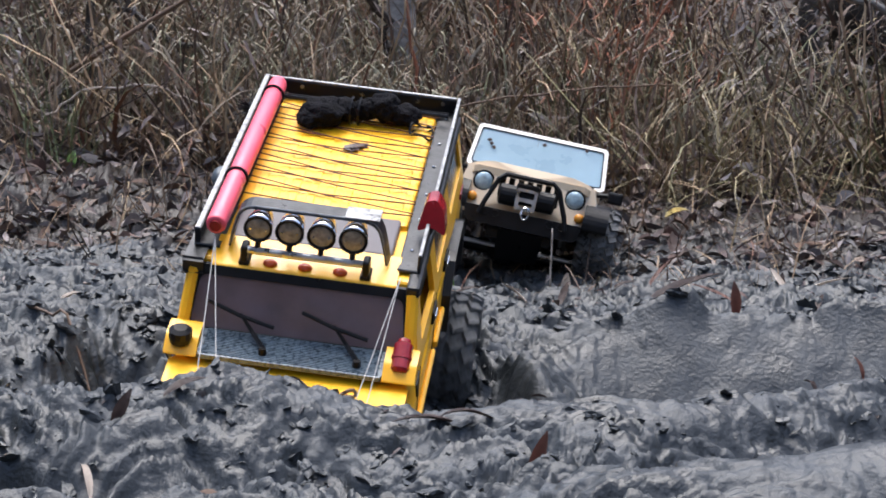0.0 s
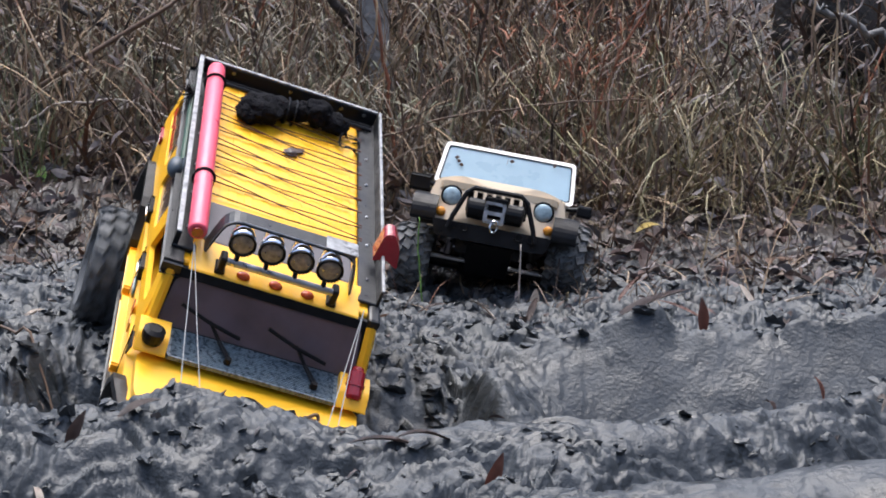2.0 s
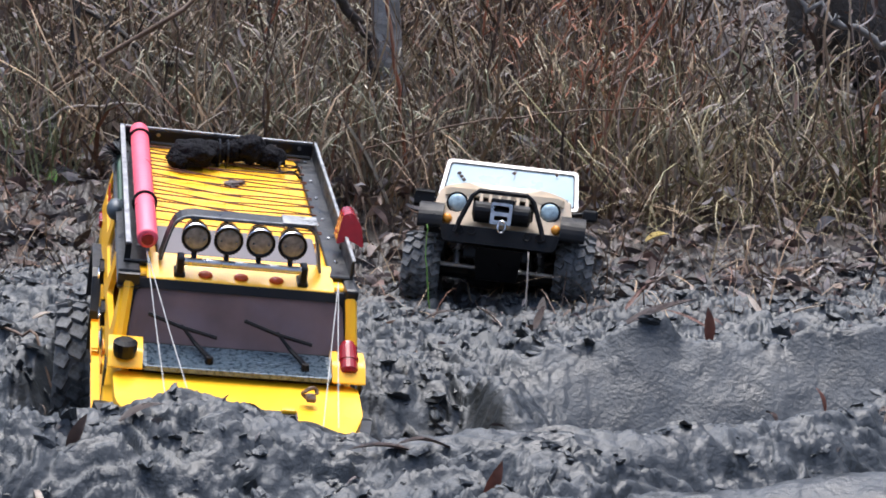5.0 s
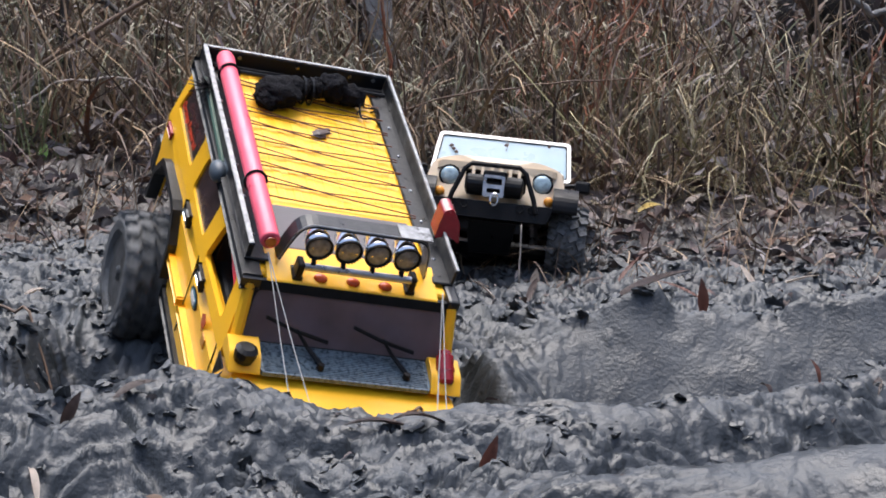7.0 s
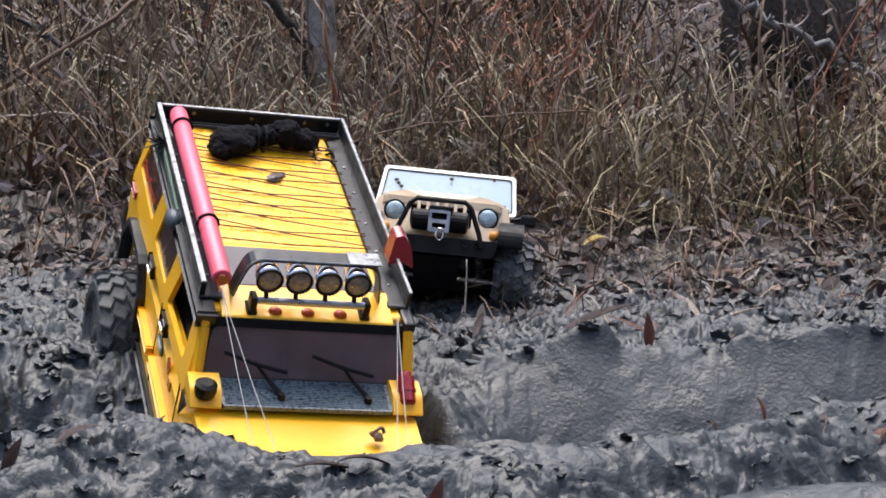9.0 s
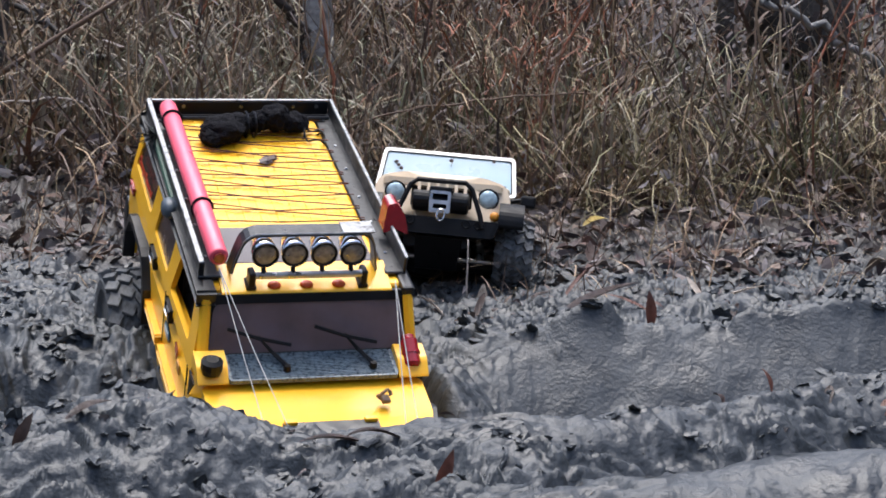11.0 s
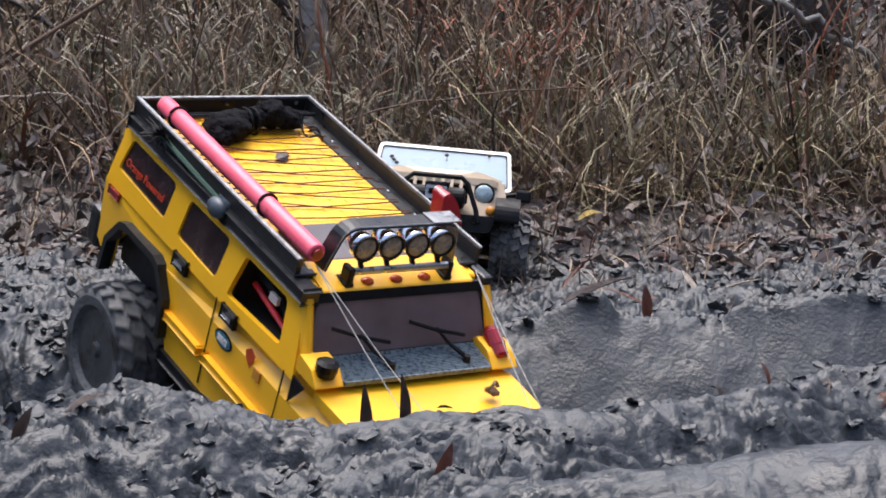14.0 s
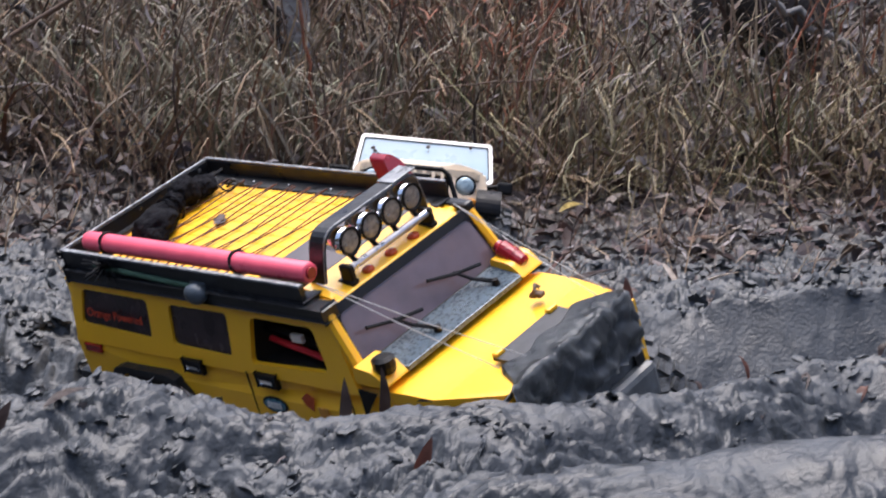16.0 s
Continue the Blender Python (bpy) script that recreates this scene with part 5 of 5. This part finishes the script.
for k in range(14):
    rr = random.Random(100 + k)
    bx, by = rr.uniform(-0.7, 0.9), rr.uniform(2.8, 3.4)
    bz = gz(bx, by)
    dx = rr.uniform(-0.25, 0.25)
    branch("weed_stem", [(bx, by, bz), (bx + dx * 0.3, by, bz + 0.18), (bx + dx, by + 0.02, bz + rr.uniform(0.3, 0.5))], 0.0026, 0.0012, rr.choice([M_TWIG, M_REDTWIG, M_BARK]), "thin dead weed stem in the grass", "weed", seed=200 + k, twigs=3, wob=0.003)
# dark trunk shape added to stand in for the shaded hollow here
branch("hollow_shade_trunk", [(0.74, 3.3, gz(0.74, 3.3) - 0.05), (0.73, 3.3, 0.3), (0.70, 3.32, 0.6), (0.72, 3.35, 1.2)], 0.10, 0.075, M_BARK, "dark trunk shape added for the shaded hollow at the edge of the grass", "tree", 18, 0.006, 12)
branch("dark_sapling", [(0.62, 3.25, gz(0.62, 3.25) - 0.02), (0.60, 3.25, 0.35), (0.63, 3.26, 0.8)], 0.02, 0.014, M_BARK, "dark upright sapling stem", "sapling", 10, 0.004, 13)
# rusty weeds
r8 = np.random.default_rng(21)
nb = 260
bb = np.stack([r8.normal(0.27, 0.08, nb), r8.normal(2.95, 0.05, nb), r8.uniform(0.18, 0.40, nb)], -1)
tt = bb + r8.normal(0, 0.025, (nb, 3))
M_RUST = mat("rusty_dead_weed", (0.22, 0.075, 0.035), 0.7, 0, 0.35, 60, 0.2, 200)
strands("rusty_weed", bb, tt, r8.normal(0, 0.006, (nb, 3)), r8.uniform(0.0015, 0.005, nb), M_RUST, "rust-brown dead weed leaves", "weed", 3, 22)
# green tufts at the grass edge
for gx, gy, gn, gs in ((-0.53, 2.72, 40, 31), (-0.2, 2.84, 26, 32), (0.62, 2.8, 50, 33), (0.18, 2.95, 20, 34)):
    r9 = np.random.default_rng(gs)
    bb = np.stack([r9.normal(gx, 0.03, gn), r9.normal(gy, 0.03, gn), np.zeros(gn)], -1)
    bb[:, 2] = ground(bb[:, 0], bb[:, 1]) - 0.004
    tt = bb + np.stack([r9.normal(0, 0.05, gn), r9.normal(0, 0.04, gn), r9.uniform(0.08, 0.2, gn)], -1)
    strands("green_grass_tuft", bb, tt, r9.normal(0, 0.015, (gn, 3)), r9.uniform(0.0015, 0.0035, gn), mat("faded_green_grass", (0.12, 0.14, 0.06), 0.6, 0, 0.3, 30, 0.1, 200), "small tuft of faded green grass", "grass", 6, gs)

# single leaves that stand out
leaf_thing("yellow_leaf", M_YLEAF, "crumpled yellow leaf on the leaf litter", (0.292, 2.62, gz(0.292, 2.62) + 0.010), (12, 10, -80), 0.034, 0.010)
leaf_thing("pale_leaf", M_PALELEAF, "pale curled dry leaf on the litter", (0.27, 2.78, gz(0.27, 2.78) + 0.015), (20, 0, -70), 0.04, 0.01)
leaf_thing("pale_leaf", M_PALELEAF, "pale curled dry leaf on the litter", (0.36, 2.66, gz(0.36, 2.66) + 0.01), (15, 0, -50), 0.05, 0.01)
leaf_thing("dark_leaf", M_DARKLEAF, "dark upright leaf stuck in the mud", (0.388, 2.29, gz(0.388, 2.29) - 0.004), (68, 0, -25), 0.035, 0.007)
leaf_thing("brown_leaf", M_REDLEAF, "brown leaf standing in the mud of the bank", (0.305, 2.10, gz(0.305, 2.10) - 0.003), (78, 0, 8), 0.04, 0.007)
leaf_thing("brown_leaf", M_PALELEAF, "brown leaf standing before the car", (0.135, 2.28, gz(0.135, 2.28) - 0.003), (75, 0, -18), 0.032, 0.007)
leaf_thing("red_brown_leaf", M_REDLEAF, "red-brown leaf stuck upright in the near mud", (0.042, 1.325, gz(0.042, 1.325) - 0.004), (80, 20, -6), 0.034, 0.0055)
leaf_thing("dark_leaf", M_DARKLEAF, "dark rolled leaf stuck in the near mud", (-0.250, 1.355, gz(-0.25, 1.355) - 0.004), (72, 25, -10), 0.030, 0.005)
leaf_thing("pale_leaf", M_PALELEAF, "pale curved leaf lying on the near mud", (-0.255, 1.285, gz(-0.255, 1.285) + 0.003), (14, 10, 25), 0.04, 0.003, 0.010)
leaf_thing("large_dark_leaf", M_DARKLEAF, "large flat dark leaf across the near lip", (-0.215, 1.365, gz(-0.215, 1.365) + 0.003), (12, 8, -60), 0.035, 0.006)
leaf_thing("white_leaf", M_PALELEAF, "pale wet leaf on the mud", (-0.41, 2.01, gz(-0.41, 2.01) + 0.004), (15, 0, -70), 0.03, 0.008)
leaf_thing("green_leaf", M_GREENLEAF, "small fresh green leaf", (-0.515, 2.68, gz(-0.515, 2.68)), (60, 20, 10), 0.028, 0.007)
leaf_thing("long_brown_leaf", M_DARKLEAF, "long brown blade lying on the bank", (0.22, 2.17, gz(0.22, 2.17) + 0.008), (8, 0, -52), 0.12, 0.011)
for k in range(9):
    rr = random.Random(300 + k)
    lx = 0.12 + 0.04 * k + rr.uniform(-0.015, 0.015)
    ly = 1.44 + 0.1 * min(1, max(0, (lx - 0.12) / 0.3)) + rr.uniform(-0.03, 0.02)
    leaf_thing("leaf_scrap", rr.choice([M_DARKLEAF, M_DARKLEAF, M_REDLEAF]), "small dark leaf scrap stuck in the lip of mud", (lx, ly, gz(lx, ly) - 0.001), (rr.uniform(10, 75), rr.uniform(-30, 30), rr.uniform(-90, 90)), rr.uniform(0.010, 0.024), rr.uniform(0.002, 0.005))
for k in range(10):
    rr = random.Random(400 + k)
    lx, ly = rr.uniform(-0.05, 0.5), rr.uniform(2.12, 2.4)
    leaf_thing("blade_scrap", rr.choice([M_DARKLEAF, M_PALELEAF, M_REDLEAF, M_DARKLEAF]), "long dry blade lying on the muddy bank", (lx, ly, gz(lx, ly) + 0.003), (rr.uniform(0, 25), rr.uniform(-30, 30), rr.uniform(-110, 110)), rr.uniform(0.03, 0.075), rr.uniform(0.002, 0.005))
flips = [leaf_thing("grass_blade_leaf", M_DARKLEAF, "dark pointed leaf pushed up out of the mud", (-0.005, 1.445, 0.062), (85, 0, 8), 0.052, 0.0055, 0.006),
         leaf_thing("grass_blade_leaf", M_DARKLEAF, "dark pointed leaf pushed up out of the mud", (0.022, 1.445, 0.062), (85, 0, 18), 0.05, 0.005, 0.01)]
branch("root_twig", [(-0.43, 1.95, gz(-0.43, 1.95) + 0.006), (-0.38, 1.9, gz(-0.38, 1.9) + 0.008), (-0.33, 1.85, gz(-0.33, 1.85) + 0.004)], 0.0018, 0.001, M_TWIG, "thin brown root lying on the mud", wob=0.002)
branch("straw", [(0.115, 2.26, gz(0.115, 2.26)), (0.117, 2.26, gz(0.115, 2.26) + 0.07)], 0.0011, 0.0008, M_PALELEAF, "thin pale straw standing before the car", "straw", wob=0.0006)
branch("straw", [(0.005, 2.3, gz(0.005, 2.3)), (-0.002, 2.3, gz(0.005, 2.3) + 0.07), (0.0, 2.3, gz(0.005, 2.3) + 0.11)], 0.0011, 0.0006, M_GREENLEAF, "thin green blade before the wheel", "grass blade", wob=0.001)


# ---- what moves ----
TRUCK_PATH = [
    (0, pose(-0.1242, 1.7310, 0.1655, 21.26, 7.05, -4.83)),
    (0.5, pose(-0.1250, 1.7306, 0.1631, 20.20, 7.56, -4.27)),
    (1, pose(-0.1261, 1.7318, 0.1615, 19.71, 7.28, -4.72)),
    (1.5, pose(-0.1461, 1.7558, 0.1687, 32.46, 10.11, 2.03)),
    (2, pose(-0.1388, 1.8148, 0.1615, 28.22, 18.66, 11.06)),
    (2.5, pose(-0.2081, 1.7397, 0.1618, 18.01, 5.71, -1.54)),
    (3, pose(-0.2086, 1.7403, 0.1597, 17.12, 5.59, -1.83)),
    (5.3, pose(-0.1691, 1.7166, 0.1694, 12.73, 6.31, 11.63)),
    (5.5, pose(-0.1696, 1.7081, 0.1694, 11.91, 5.81, 10.88)),
    (6, pose(-0.1806, 1.7081, 0.1697, 16.70, -0.99, 9.33)),
    (6.5, pose(-0.1297, 1.7918, 0.1606, 31.48, 1.46, 19.58)),
    (7, pose(-0.0801, 1.7758, 0.1560, 30.26, 10.57, 19.93)),
    (7.5, pose(-0.0644, 1.7166, 0.1670, 22.08, 1.20, 20.02)),
    (8, pose(-0.0872, 1.7640, 0.1564, 27.76, -3.56, 23.54)),
    (8.5, pose(-0.0940, 1.8370, 0.1557, 23.06, 1.61, 12.10)),
    (8.7, pose(-0.0698, 1.8281, 0.1503, 26.58, 6.84, 15.57)),
    (10.8, pose(-0.0803, 1.8614, 0.1506, 23.69, -0.04, 16.24)),
    (11, pose(-0.0768, 1.8567, 0.1487, 24.02, 1.88, 15.24)),
    (11.5, pose(-0.0195, 1.7662, 0.1600, 27.27, 3.37, 23.25)),
    (12, pose(-0.0162, 1.7350, 0.1622, 20.78, 0.86, 28.78)),
    (12.5, pose(-0.0204, 1.7394, 0.1596, 20.30, -0.79, 29.01)),
    (13, pose(-0.0586, 1.7905, 0.1519, 26.67, -4.75, 33.73)),
    (13.5, pose(-0.0734, 1.8283, 0.1469, 27.87, 0.61, 33.26)),
    (14, pose(-0.0176, 1.7644, 0.1584, 22.88, 2.34, 33.65)),
    (14.5, pose(-0.0085, 1.7297, 0.1592, 12.59, -7.69, 36.26)),
    (15, pose(-0.0274, 1.7162, 0.1534, 2.05, -23.35, 43.23)),
    (15.5, pose(-0.0122, 1.7149, 0.1543, 0.04, -21.91, 44.70)),
    (16, pose(-0.0110, 1.7154, 0.1524, 0.05, -21.47, 44.82)),
]
# degrees per second of wheel spin
SPIN = [(0, 420), (1.3, 700), (2.2, 600), (3.2, 300), (5.4, 60), (6.0, 500), (8.0, 760), (8.7, 300), (10.8, 60), (11.2, 500), (12.0, 60), (12.6, 20), (12.9, 200), (13.6, 60), (14.2, 500), (15.2, 300), (15.7, 30), (16, 20)]
# how far each wheel hangs below its place, in metres
DROOP = [[(0, 0)], [(0, 0.004)], [(0, 0)], [(0, 0.022), (3.2, 0.020), (5.3, 0.004)]]
JEEP_A = pose(0.0712, 2.3738, 0.02, -6.8077, 12.0885, -6.1837)
JEEP_B = pose(0.0797, 2.3619, 0.0224, -12.9716, 5.6476, -5.3006)


def motions():
    walk(truck, TRUCK_PATH)
    for k, w in enumerate(TRUCK_WHEELS):
        angle, rows = 20.0 * k, []
        at = w.location.copy()
        for i in range(161):
            t = i / 10
            drop = float(np.interp(t, [a for a, _ in DROOP[k]], [b for _, b in DROOP[k]]))
            rows.append((t, pose(at.x, at.y, at.z - drop, angle, 0, 0)))
            angle += min(85, 0.1 * float(np.interp(t, [a for a, _ in SPIN], [b for _, b in SPIN])))
        walk(w, rows)
    walk(jeep, [(0, JEEP_A), (1.8, JEEP_A), (2.4, JEEP_B), (16, JEEP_B)])
    for w, da, db in zip(JEEP_WHEELS, (-0.010, 0.02, 0.030, 0.03), (-0.004, 0.03, 0.014, 0.03)):
        a = w.location.copy()
        low, high = pose(a.x, a.y, a.z + da), pose(a.x, a.y, a.z + db, 40)
        walk(w, [(0, low), (1.8, low), (2.4, high), (16, high)])
    for leaf, x, turn in ((flips[0], -0.005, 8), (flips[1], 0.022, 18)):
        down, up = pose(x, 1.385, gz(x, 1.385) - 0.004, 2, 0, 100 + turn), pose(x, 1.43, gz(x, 1.43) - 0.004, 82, 0, turn)
        mid = pose(x, 1.41, gz(x, 1.41), 45, 0, 50 + turn)
        walk(leaf, [(0, down), (11.1, down), (11.4, mid), (11.8, up), (16, up)])


motions()
